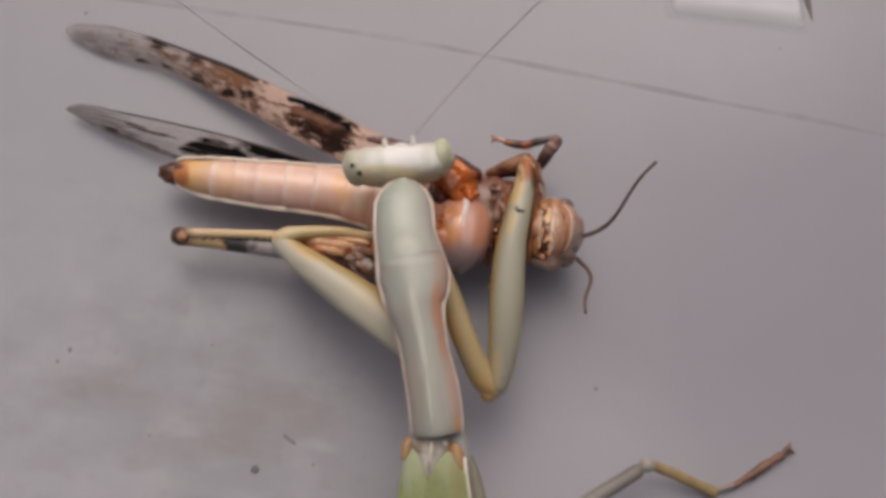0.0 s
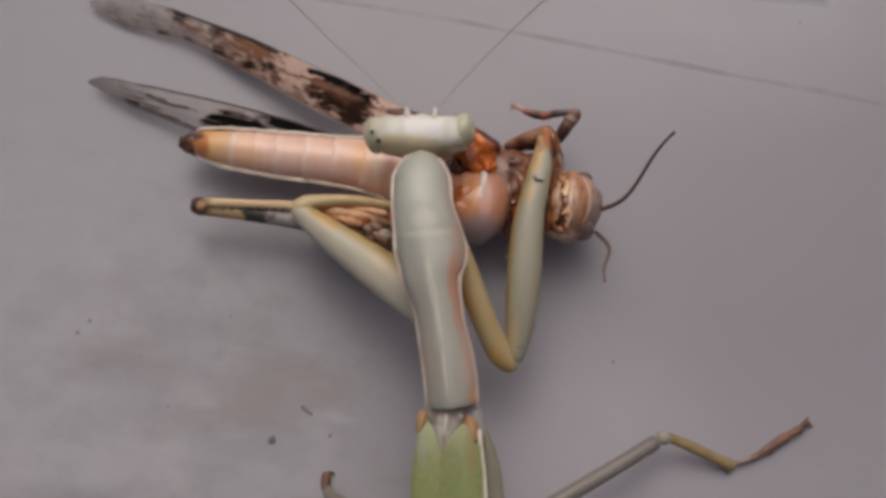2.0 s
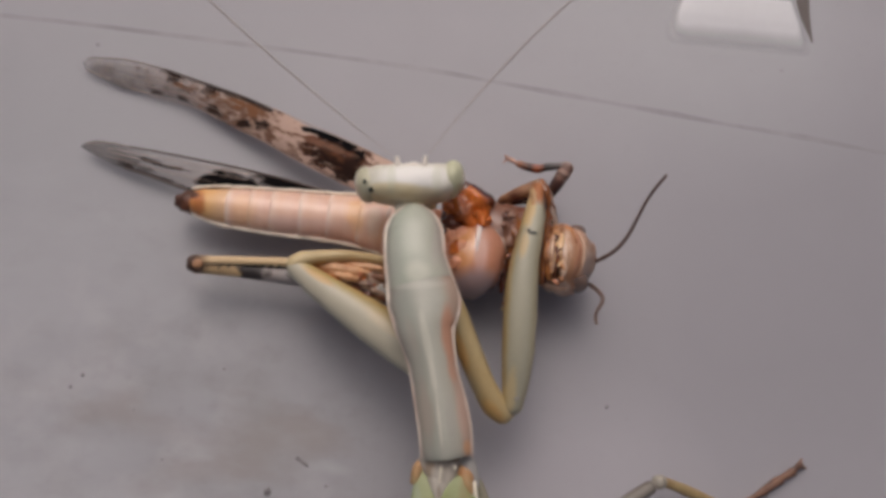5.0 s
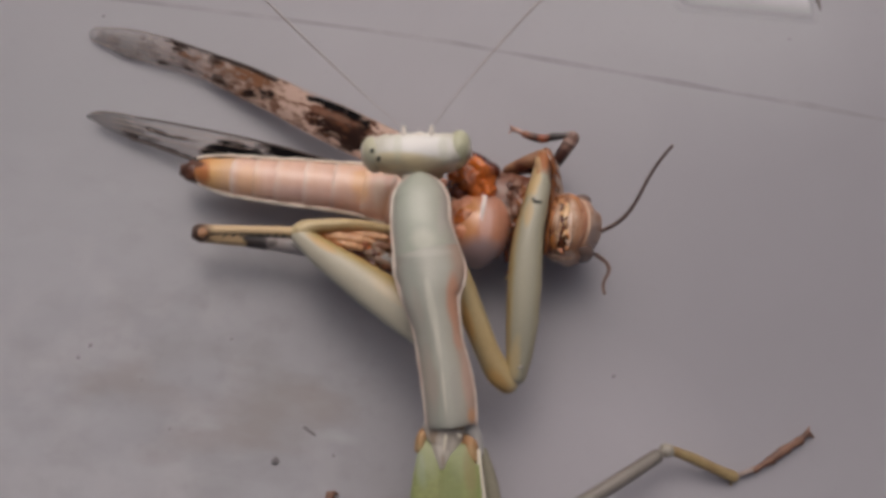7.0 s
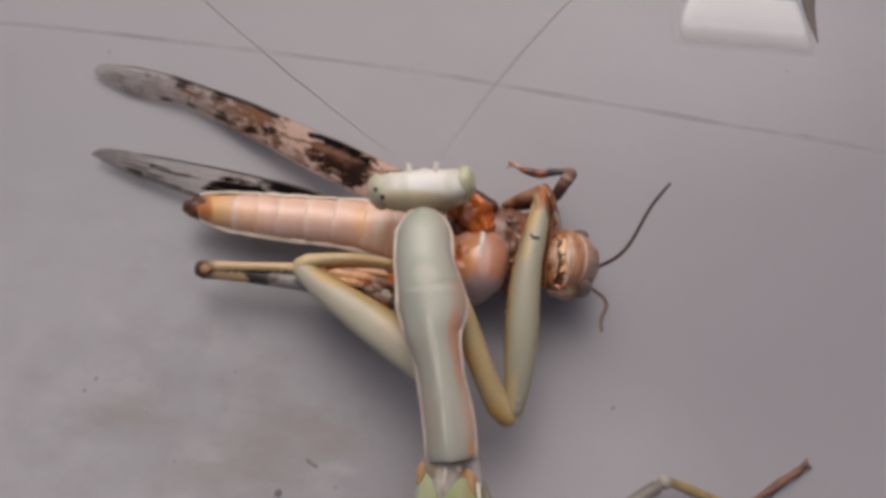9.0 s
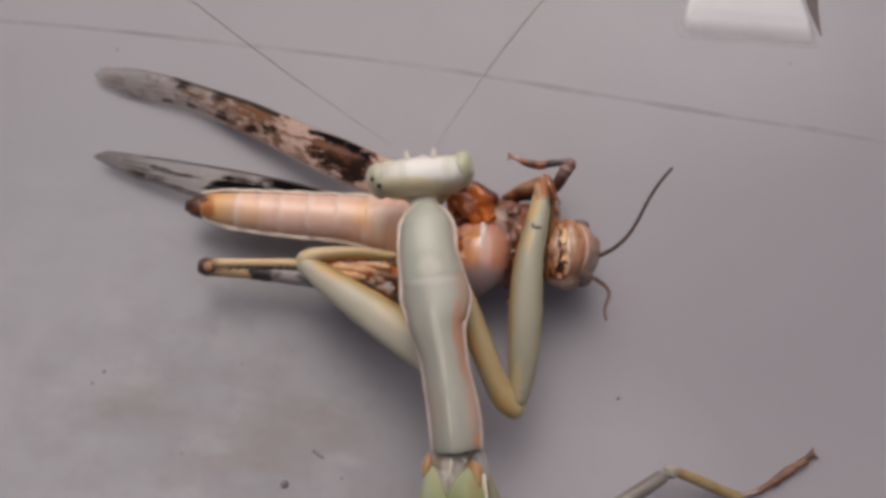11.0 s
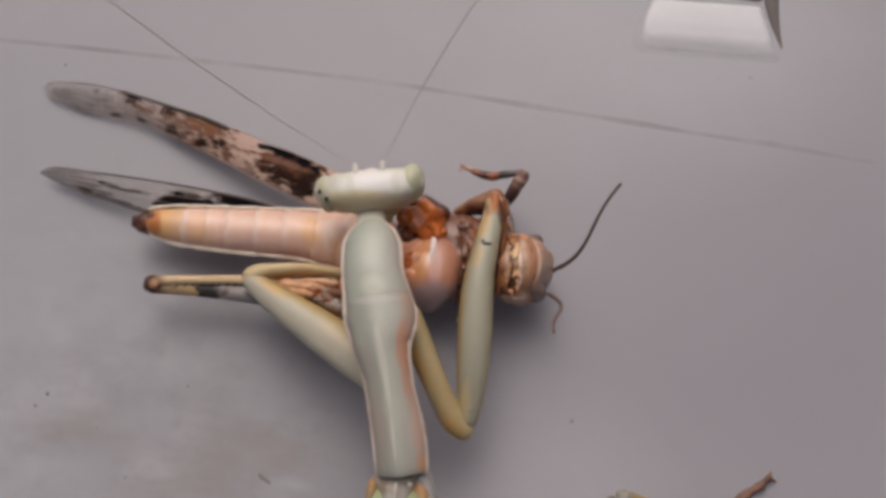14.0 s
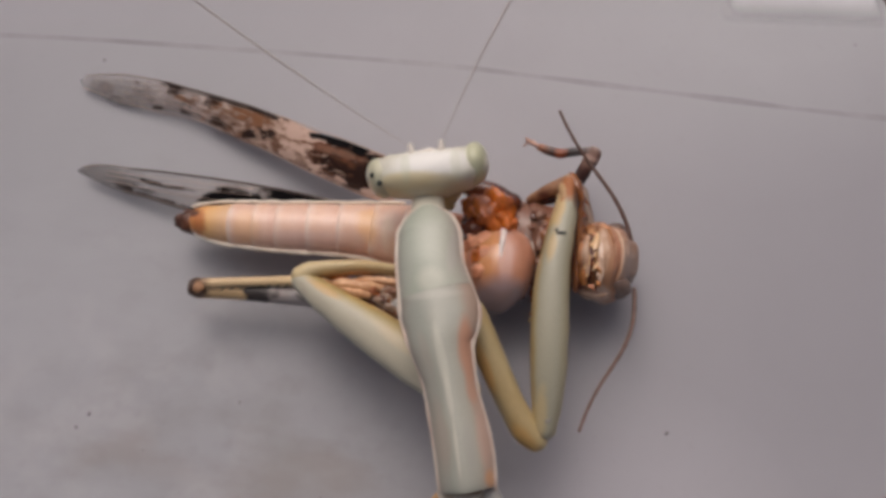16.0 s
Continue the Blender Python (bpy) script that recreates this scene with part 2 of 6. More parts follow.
m_eye_green = material("mantis_eye_green", (0.56, 0.56, 0.37), 0.34, 0.12, 1.2, 0.04, 0.1, 0.2, tint=(0.48, 0.49, 0.26))
m_dark = material("dark_spot", (0.02, 0.025, 0.02), 0.4)
m_femur = band_material("mantis_femur_skin", [(0.0, (0.420, 0.324, 0.132)), (0.08, (0.392, 0.345, 0.209)), (0.18, (0.385, 0.365, 0.268)), (0.34, (0.366, 0.345, 0.250)), (0.42, (0.392, 0.290, 0.119)), (0.52, (0.366, 0.221, 0.059)), (0.80, (0.350, 0.303, 0.158)), (1.0, (0.407, 0.311, 0.132))], "V", 0.38, 0.03, 0.15, grain=300)
m_femur_left = band_material("mantis_left_femur_skin", [(0.0, (0.493, 0.481, 0.356)), (0.12, (0.510, 0.472, 0.356)), (0.26, (0.442, 0.408, 0.296)), (0.36, (0.460, 0.359, 0.162)), (0.46, (0.460, 0.277, 0.070)), (0.8, (0.409, 0.350, 0.201)), (1.0, (0.476, 0.448, 0.327))], "V", 0.38, 0.03, 0.15, grain=300)
m_coxa = material("mantis_coxa_skin", (0.500, 0.399, 0.207), 0.4, 0.2, 2.0, 0.05, 0.15, 0.1, tint=(0.466, 0.319, 0.126))
m_tibia = material("mantis_tibia_skin", (0.600, 0.479, 0.262), 0.4, 0.16, 1.2, 0.06, 0.15, tint=(0.500, 0.332, 0.128))
m_bloody = material("stained_tibia", (0.32, 0.11, 0.03), 0.25, 0.25, 0.7, 0.12, 0.4, 0.4, tint=(0.06, 0.018, 0.008))
m_wing = material("mantis_wing_green", (0.250, 0.297, 0.102), 0.5, 0.22, 1.2, 0.10, 0.5, tint=(0.340, 0.352, 0.153))
m_shoulder = material("mantis_shoulder_orange", (0.46, 0.22, 0.085), 0.5, 0.25, 0.6, 0.12, 0.4, tint=(0.40, 0.30, 0.15))
m_notum = material("mantis_notum", (0.50, 0.46, 0.39), 0.4, 0.2, 0.9, 0.06, 0.2, tint=(0.32, 0.25, 0.18))
m_membrane = material("grey_membrane", (0.46, 0.44, 0.40), 0.4, 0.15, 0.9, 0.06, 0.2)
m_joint = material("joint_brown", (0.16, 0.085, 0.03), 0.45, 0.2, 0.5, 0.1, 0.25)
m_pearl = material("pearly_ridge", (0.78, 0.72, 0.58), 0.35, 0.1, 0.7, 0.05, 0.1, 0.2)
m_socket = material("antenna_socket", (0.86, 0.80, 0.70), 0.4, 0.1, 0.7, 0.04, 0.1)
m_leg = material("mantis_leg_grey_green", (0.23, 0.205, 0.175), 0.45, 0.14, 1.4, 0.06, 0.2, tint=(0.15, 0.13, 0.105))
m_skirt = material("wing_margin", (0.26, 0.24, 0.17), 0.5, 0.2, 1.4, 0.08, 0.2, tint=(0.20, 0.18, 0.13))
m_knee = material("mantis_knee_pale", (0.34, 0.315, 0.265), 0.4, 0.15, 0.7, tint=(0.34, 0.28, 0.18))
m_tarsus = material("mantis_tarsus_tan", (0.35, 0.26, 0.12), 0.45, 0.25, 0.8, 0.1, 0.3, tint=(0.24, 0.15, 0.07))
m_toe_pale = material("mantis_tarsus_pale", (0.34, 0.26, 0.22), 0.5, 0.2, 0.6)
m_toe = material("mantis_tarsus_brown", (0.22, 0.11, 0.065), 0.5, 0.25, 0.5, 0.15, 0.5, tint=(0.09, 0.045, 0.03))
m_feeler = material("mantis_antenna_brown", (0.38, 0.33, 0.30), 0.5, 0.1, 0.5)
m_segment = band_material("locust_segment_skin", [(0.0, (0.877, 0.707, 0.588)), (0.12, (0.849, 0.608, 0.477)), (0.30, (0.825, 0.542, 0.390)), (0.65, (0.825, 0.554, 0.420)), (1.0, (0.777, 0.488, 0.356))], "U", 0.3, 0.30, 0.3, 0.5, grain=520)
m_abdomen_tail = band_material("locust_tail_skin", [(0.0, (0.601, 0.235, 0.072)), (0.2, (0.755, 0.397, 0.129)), (0.6, (0.775, 0.469, 0.210)), (1.0, (0.755, 0.487, 0.291))], "U", 0.34, 0.08, 0.2, 0.4, grain=500)
m_fold = material("locust_side_fold", (0.887, 0.783, 0.634), 0.3, 0.1, 0.8, 0.05, 0.2, 0.2)
m_tip = material("locust_tail_tip", (0.03, 0.015, 0.012), 0.45, 0.2, 0.8, 0.1, 0.3, 0.0, tint=(0.16, 0.06, 0.03))
m_tail_red = material("locust_tail_red", (0.180, 0.061, 0.025), 0.4, 0.25, 0.8, 0.1, 0.3, 0.1, tint=(0.042, 0.017, 0.011))
m_flesh = material("wet_orange_flesh", (0.699, 0.184, 0.027), 0.18, 0.28, 0.9, 0.16, 0.9, 0.5, 0.06, tint=(0.124, 0.024, 0.007))
m_gore = material("dark_wet_flesh", (0.11, 0.026, 0.010), 0.2, 0.25, 0.6, 0.1, 0.6, 0.5, tint=(0.03, 0.01, 0.007))
m_pink = material("pink_chest", (0.512, 0.237, 0.147), 0.16, 0.2, 2.4, 0.06, 0.4, 0.6, 0.12, tint=(0.446, 0.230, 0.164))
m_chest_highlight = material("chest_highlight", (0.90, 0.79, 0.73), 0.12, 0.15, 0.8, 0.05, 0.2, 0.6)
m_lump = material("pink_lump", (0.713, 0.324, 0.183), 0.35, 0.25, 0.8, 0.08, 0.5, 0.3, 0.1, tint=(0.432, 0.126, 0.039))
m_neck = material("locust_neck", (0.231, 0.119, 0.076), 0.34, 0.35, 0.9, 0.14, 0.5, 0.2, tint=(0.200, 0.048, 0.019))
m_lhead = band_material("locust_head_skin", [(0.0, (0.200, 0.063, 0.018)), (0.12, (0.520, 0.222, 0.073)), (0.26, (0.620, 0.335, 0.164)), (0.34, (0.220, 0.080, 0.030)), (0.42, (0.460, 0.231, 0.115)), (0.52, (0.440, 0.239, 0.134)), (0.60, (0.360, 0.159, 0.085)), (0.70, (0.470, 0.246, 0.151)), (0.78, (0.500, 0.288, 0.189)), (0.84, (0.340, 0.172, 0.105)), (1.0, (0.280, 0.153, 0.097))], "U", 0.33, 0.10, 0.25, 0.5, grain=900)
m_stripe = material("locust_face_stripe", (0.660, 0.465, 0.327), 0.3, 0.3, 0.5, 0.12, 0.3, 0.2, tint=(0.400, 0.209, 0.112))
m_bright = material("pale_mouthpart", (0.880, 0.607, 0.336), 0.25, 0.2, 0.7, 0.08, 0.3, 0.4, tint=(0.600, 0.313, 0.112))
m_mouth = material("locust_mouthparts", (0.60, 0.24, 0.07), 0.28, 0.25, 0.5, 0.12, 0.4, 0.4, tint=(0.10, 0.03, 0.012))
m_leye = material("locust_eye", (0.20, 0.13, 0.10), 0.22, 0.2, 0.8, 0.06, 0.1, 0.4, tint=(0.10, 0.07, 0.06))
m_lantenna = material("locust_antenna", (0.17, 0.10, 0.075), 0.5, 0.2, 0.5)
m_lleg = material("locust_leg_dark", (0.22, 0.09, 0.045), 0.35, 0.25, 1.0, 0.15, 0.5, 0.2, tint=(0.03, 0.02, 0.018))
m_lleg_pale = material("locust_leg_pale", (0.380, 0.195, 0.093), 0.4, 0.3, 0.7, 0.12, 0.4, tint=(0.100, 0.028, 0.014))
m_foot = material("locust_foot", (0.58, 0.36, 0.28), 0.4, 0.25, 0.6, 0.1, 0.3, tint=(0.26, 0.10, 0.05))
m_shell = material("torn_shell_grey", (0.334, 0.227, 0.161), 0.35, 0.3, 0.6, 0.1, 0.4, 0.2, tint=(0.072, 0.036, 0.025))
m_lshin = band_material("locust_shin_mottled", [(0.0, (0.260, 0.170, 0.140)), (0.16, (0.090, 0.070, 0.065)), (0.34, (0.060, 0.048, 0.045)), (0.5, (0.017, 0.009, 0.007)), (0.66, (0.300, 0.072, 0.020)), (0.80, (0.030, 0.013, 0.009)), (1.0, (0.330, 0.130, 0.065))], "U", 0.35, 0.14, 0.2, 0.5, grain=900)
m_lthigh = band_material("locust_thigh_mottled", [(0.0, (0.030, 0.010, 0.007)), (0.35, (0.070, 0.026, 0.016)), (0.52, (0.230, 0.130, 0.095)), (0.66, (0.120, 0.060, 0.042)), (0.82, (0.430, 0.280, 0.220)), (1.0, (0.200, 0.110, 0.080))], "U", 0.35, 0.16, 0.2, 0.5, grain=900)
m_muscle = material("torn_muscle", (0.74, 0.45, 0.25), 0.36, 0.35, 0.7, 0.14, 0.5, 0.25, tint=(0.42, 0.15, 0.04))
m_lknee = material("locust_knee", (0.07, 0.035, 0.02), 0.4, 0.3, 0.8, 0.1, 0.3, 0.2, tint=(0.34, 0.20, 0.12))
YEL, BLK, WHT = (0.62, 0.43, 0.22), (0.035, 0.026, 0.022), (0.36, 0.31, 0.28)
m_ltibia = band_material("locust_tibia_yellow", [(0.0, (0.147, 0.072, 0.035)), (0.1, (0.644, 0.468, 0.264)), (0.55, (0.626, 0.459, 0.246)), (1.0, (0.478, 0.342, 0.176))], "U", 0.4, 0.03)
m_lfemur = band_material("locust_femur_banded", [(0.0, (0.14, 0.07, 0.04)), (0.06, (0.40, 0.26, 0.14)), (0.14, YEL), (0.285, YEL), (0.32, BLK), (0.41, (0.06, 0.05, 0.045)), (0.45, WHT), (0.57, (0.36, 0.33, 0.31)), (0.63, BLK), (0.68, (0.36, 0.13, 0.04)), (0.78, (0.46, 0.19, 0.06)), (0.86, (0.12, 0.05, 0.03)), (0.93, (0.30, 0.16, 0.09)), (1.0, WHT)], "U", 0.4, 0.14, grain=700)
m_white = material("white_plastic_faded_rim", (0.66, 0.655, 0.66), 0.4, 0.06, 4.0, 0.02, 0.06)
# Alpha fades with height to imitate the block's soft, blurred outline.
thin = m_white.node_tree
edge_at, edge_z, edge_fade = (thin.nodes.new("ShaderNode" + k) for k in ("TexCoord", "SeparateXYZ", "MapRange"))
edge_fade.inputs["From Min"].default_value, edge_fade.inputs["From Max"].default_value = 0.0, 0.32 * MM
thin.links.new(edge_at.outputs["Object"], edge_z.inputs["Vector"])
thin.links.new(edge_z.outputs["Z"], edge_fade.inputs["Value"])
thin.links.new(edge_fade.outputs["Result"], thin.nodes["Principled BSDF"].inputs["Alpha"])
m_gap_shadow = material("grey_gap_shadow", (0.15, 0.125, 0.11), 0.6, 0.1, 2.0)
m_seam = material("hairline_seam", (0.297, 0.284, 0.295), 0.42, 0.2, 3.0, 0.05, 0.1)
m_speck = material("dirt", (0.255, 0.235, 0.24), 0.8, 0.2, 0.5, 0.1, 0.4)
m_mote = material("dark_mote", (0.20, 0.185, 0.19), 0.9, 0.2, 0.5, 0.1, 0.4)


def surface_material():
    """Light grey laminate with a cloudy bloom, faint drag marks, dusty stains and painted-in light and shade."""
    m = bpy.data.materials.new("grey_laminate")
    m.use_nodes = True
    nt = m.node_tree
    b = nt.nodes["Principled BSDF"]
    tc = nt.nodes.new("ShaderNodeTexCoord")

    def cloud(scale, detail, stretch=(1, 1, 1)):
        mp, n = nt.nodes.new("ShaderNodeMapping"), nt.nodes.new("ShaderNodeTexNoise")
        mp.inputs["Scale"].default_value = stretch
        n.inputs["Scale"].default_value, n.inputs["Detail"].default_value = scale, detail
        nt.links.new(tc.outputs["Object"], mp.inputs["Vector"])
        nt.links.new(mp.outputs["Vector"], n.inputs["Vector"])
        return n

    def blend(a, fac, colour, lo, hi, most):
        r, x = nt.nodes.new("ShaderNodeMapRange"), nt.nodes.new("ShaderNodeMix")
        r.inputs["From Min"].default_value, r.inputs["From Max"].default_value, r.inputs["To Max"].default_value = lo, hi, most
        x.data_type = "RGBA"
        nt.links.new(fac.outputs[0], r.inputs["Value"])
        nt.links.new(r.outputs["Result"], x.inputs["Factor"])
        if a is None:
            x.inputs["A"].default_value = (0.314, 0.302, 0.319, 1)
        else:
            nt.links.new(a.outputs["Result"], x.inputs["A"])
        x.inputs["B"].default_value = (*colour, 1)
        return x

    def patch(n, centre, radius, rest=0.62):
        """The cloud's strength within a patch round a centre, in millimetres."""
        d, r, k = nt.nodes.new("ShaderNodeVectorMath"), nt.nodes.new("ShaderNodeMapRange"), nt.nodes.new("ShaderNodeMath")
        d.operation, k.operation = "DISTANCE", "MULTIPLY"
        d.inputs[1].default_value = [v * MM for v in centre]
        r.inputs["From Min"].default_value, r.inputs["From Max"].default_value = radius * 0.35 * MM, radius * MM
        r.inputs["To Min"].default_value, r.inputs["To Max"].default_value = 1.0, rest
        nt.links.new(tc.outputs["Object"], d.inputs[0])
        nt.links.new(d.outputs["Value"], r.inputs["Value"])
        nt.links.new(n.outputs["Fac"], k.inputs[0])
        nt.links.new(r.outputs["Result"], k.inputs[1])
        holder = nt.nodes.new("ShaderNodeMapRange")
        nt.links.new(k.outputs[0], holder.inputs["Value"])
        return holder

    c = blend(None, cloud(28, 2), (0.307, 0.296, 0.311), 0.4, 0.6, 1.0)
    c = blend(c, cloud(45, 3), (0.334, 0.321, 0.339), 0.45, 0.65, 0.8)
    c = blend(c, patch(cloud(20, 3), (-46, -6, 0), 52, 0.0), (0.316, 0.316, 0.328), 0.05, 0.5, 0.75)
    # Broad soft shade at the right, painted into the laminate's colour.
    c = blend(c, patch(cloud(22, 4), (40, 2, 0), 34, 0.0), (0.262, 0.250, 0.270), 0.05, 0.5, 0.75)
    # Lighter tone painted in to offset the mantis's shadow.
    c = blend(c, patch(cloud(30, 4), (14, -27, 0), 20, 0.0), (0.385, 0.368, 0.392), 0.05, 0.5, 0.75)
    # Stronger light round the block, painted as a paler patch.
    c = blend(c, patch(cloud(26, 4), (32, 36, 0), 30, 0.0), (0.376, 0.372, 0.384), 0.05, 0.5, 0.8)
    c = blend(c, patch(cloud(90, 6), (-38, -26, 0), 48), (0.42, 0.405, 0.41), 0.46, 0.66, 0.6)
    c = blend(c, patch(cloud(130, 6, (1, 1.6, 1)), (-30, -24, 0), 50), (0.20, 0.185, 0.175), 0.47, 0.68, 0.30)
    c = blend(c, patch(cloud(420, 4), (-26, -26, 0), 46), (0.16, 0.15, 0.145), 0.52, 0.70, 0.14)
    c = blend(c, cloud(900, 3), (0.26, 0.25, 0.245), 0.6, 0.8, 0.2)
    nt.links.new(c.outputs["Result"], b.inputs["Base Color"])
    b.inputs["Roughness"].default_value = 0.42
    fine = cloud(2600, 2)
    bp = nt.nodes.new("ShaderNodeBump")
    bp.inputs["Strength"].default_value, bp.inputs["Distance"].default_value = 0.12, 0.03 * MM
    nt.links.new(fine.outputs["Fac"], bp.inputs["Height"])
    nt.links.new(bp.outputs["Normal"], b.inputs["Normal"])
    return m


def wing_material(name, clear, tan, solid, patches, seed):
    """A netted wing, glassy at the tip and tan at the root. patches: colour, span along, span across, density."""
    m = bpy.data.materials.new(name)
    m.use_nodes = True
    nt = m.node_tree
    b = nt.nodes["Principled BSDF"]
    uv, sep = nt.nodes.new("ShaderNodeUVMap"), nt.nodes.new("ShaderNodeSeparateXYZ")
    nt.links.new(uv.outputs["UV"], sep.inputs["Vector"])

    def maths(op, a, c):
        n = nt.nodes.new("ShaderNodeMath")
        n.operation = op
        for i, v in enumerate((a, c)):
            if isinstance(v, (int, float)):
                n.inputs[i].default_value = v
            else:
                nt.links.new(v, n.inputs[i])
        return n.outputs[0]

    def curve(src, stops):
        r = nt.nodes.new("ShaderNodeValToRGB")
        els = r.color_ramp.elements
        while len(els) < len(stops):
            els.new(0.5)
        for e, (at, v) in zip(els, stops):
            e.position, e.color = at, (v, v, v, 1)
        nt.links.new(src, r.inputs["Fac"])
        return r.outputs["Color"]

    def noisy(scale, stretch, detail, shift):
        mp, n = nt.nodes.new("ShaderNodeMapping"), nt.nodes.new("ShaderNodeTexNoise")
        mp.inputs["Scale"].default_value, mp.inputs["Location"].default_value = stretch, (shift, shift * 0.7, 0)
        n.inputs["Scale"].default_value, n.inputs["Detail"].default_value = scale, detail
        nt.links.new(uv.outputs["UV"], mp.inputs["Vector"])
        nt.links.new(mp.outputs["Vector"], n.inputs["Vector"])
        return n.outputs["Fac"]

    def mixc(f, a, c):
        x = nt.nodes.new("ShaderNodeMix")
        x.data_type = "RGBA"
        nt.links.new(f, x.inputs["Factor"])
        for key, val in (("A", a), ("B", c)):
            if isinstance(val, tuple):
                x.inputs[key].default_value = (*val, 1)
            else:
                nt.links.new(val, x.inputs[key])
        return x.outputs["Result"]

    u, v = sep.outputs["X"], sep.outputs["Y"]
    col = mixc(curve(u, [(0.12, 0), (0.5, 1)]), clear, tan)
    see = maths("MULTIPLY", curve(u, solid), curve(v, [(0.65, 1.0), (1.0, 0.7)]))
    for k, (colour, (u0, u1), (v0, v1), density) in enumerate(patches):
        field = maths("ADD", maths("MULTIPLY", noisy(6, (3.0, 1.0, 1), 5, seed + k * 3.1), 1.0), maths("MULTIPLY", noisy(24, (2.6, 1.2, 1), 4, seed * 2 + k), 1.0))
        inside = maths("MULTIPLY", curve(u, [(max(u0 - 0.03, 0), 0), (u0 + 0.02, 1), (u1 - 0.02, 1), (min(u1 + 0.03, 1), 0)]),
                       curve(v, [(max(v0 - 0.08, 0), 1 if v0 <= 0 else 0), (v0 + 0.06, 1), (v1 - 0.06, 1), (min(v1 + 0.08, 1), 1 if v1 >= 1 else 0)]))
        f = curve(maths("ADD", maths("MULTIPLY", maths("SUBTRACT", field, 1.0), 1.1), maths("MULTIPLY", inside, density)), [(0.42, 0), (0.62, 1)])
        col = mixc(f, col, colour)
        see = maths("MAXIMUM", see, maths("MULTIPLY", f, 0.93))
    nt.links.new(col, b.inputs["Base Color"])
    b.inputs["Roughness"].default_value, b.inputs["Specular IOR Level"].default_value = 0.6, 0.04
    nt.links.new(see, b.inputs["Alpha"])
    net, mp = nt.nodes.new("ShaderNodeTexVoronoi"), nt.nodes.new("ShaderNodeMapping")
    net.feature = "DISTANCE_TO_EDGE"
    mp.inputs["Scale"].default_value = (60, 14, 1)
    net.inputs["Scale"].default_value = 1.0
    nt.links.new(uv.outputs["UV"], mp.inputs["Vector"])
    nt.links.new(mp.outputs["Vector"], net.inputs["Vector"])
    bp = nt.nodes.new("ShaderNodeBump")
    bp.inputs["Strength"].default_value, bp.inputs["Distance"].default_value = 0.4, 0.05 * MM
    nt.links.new(net.outputs["Distance"], bp.inputs["Height"])
    nt.links.new(bp.outputs["Normal"], b.inputs["Normal"])
    return m


W_BROWN, W_RUST, W_DARK, W_BLACK, W_TAN = (0.17, 0.085, 0.05), (0.20, 0.09, 0.042), (0.026, 0.014, 0.011), (0.004, 0.0035, 0.004), (0.62, 0.44, 0.35)
m_wing_a = wing_material("locust_forewing_skin", (0.36, 0.33, 0.32), W_TAN, [(0.0, 0.34), (0.2, 0.30), (0.32, 0.42), (0.45, 0.62), (0.6, 0.80), (0.8, 0.85), (1.0, 0.95)], [
    (W_BROWN, (0.34, 0.60), (0.35, 1.0), 0.28), (W_BROWN, (0.68, 0.86), (0.35, 1.0), 0.34)], 1.7)
m_wing_b = wing_material("locust_hindwing_skin", (0.26, 0.245, 0.24), (0.44, 0.37, 0.33), [(0.0, 0.55), (0.12, 0.50), (0.25, 0.20), (0.45, 0.20), (0.7, 0.5), (1.0, 0.8)], [
    (W_DARK, (0.02, 0.24), (0.3, 1.0), 0.30)], 4.1)
m_vein_tan = material("wing_vein_tan", (0.42, 0.31, 0.25), 0.45)
m_vein = material("wing_vein_dark", (0.09, 0.065, 0.055), 0.45)
m_vein_pale = material("wing_vein_brown", (0.26, 0.19, 0.15), 0.45)

# ---- the surface ----
bm = bmesh.new()
bmesh.ops.create_cube(bm, size=1.0, matrix=Matrix.Translation((0, 0, -9)) @ Matrix.Diagonal((900, 900, 18, 1)))
laminate = surface_material()
GRIME, BLOOM = (0.25, 0.217, 0.203), (0.41, 0.41, 0.425)
stain(laminate, (0, 0, 0), [(GRIME, (-18.9, -18.2, 0, 7.0, 0.42), -8, 0.55), (GRIME, (-31.0, -17.2, 0, 8.0, 0.25), -12, 0.28), (GRIME, (-25.5, -22.0, 0, 5.0, 0.35), 5, 0.4), (GRIME, (-37.0, -15.2, 0, 4.5, 0.3), 20, 0.4), (GRIME, (-13.0, -19.0, 0, 3.0, 0.6), 0, 0.35)], 2.2, 190, -6, (0.2, 1.5))
stain(laminate, (0, 0, 0), [(BLOOM, (-45.5, -23.0, 0, 13.0, 0.4), -4, 0.5), (BLOOM, (-20.0, -29.5, 0, 12.0, 0.3), 6, 0.35), (BLOOM, (-46.0, -2.0, 0, 14.0, 0.7), 0, 0.3), (BLOOM, (-11.5, -21.6, 0, 1.8, 0.35), -10, 0.45)], 1.6, 160, -6, (0.1, 1.5))
ground = tagged(part("ground", bm, laminate, smooth=False), "light grey smooth surface, dusty, with faint stains", "surface", kind="structure")
seam = [(-64.8, 34.3, 0.02), (-52.2, 33, 0.02), (-42.2, 31.85, 0.02), (-23.7, 29.35, 0.02), (-13.4, 27.9, 0.02), (-2, 26.2, 0.02), (7.2, 24.45, 0.02), (14.8, 22.95, 0.02), (21.4, 21.7, 0.02), (28, 20.4, 0.02), (35, 19, 0.02), (44, 17.4, 0.02), (52, 15.7, 0.02), (67, 13, 0.02)]
part("seam", body([(x, y, 0.0, 0.6 + 0.15 * math.sin(3 * i), 0.010) for i, (x, y, z) in enumerate(seam)], sub=8, seg=12, box=12), m_seam, ground, "thin darker hairline running across the surface", smooth=False)

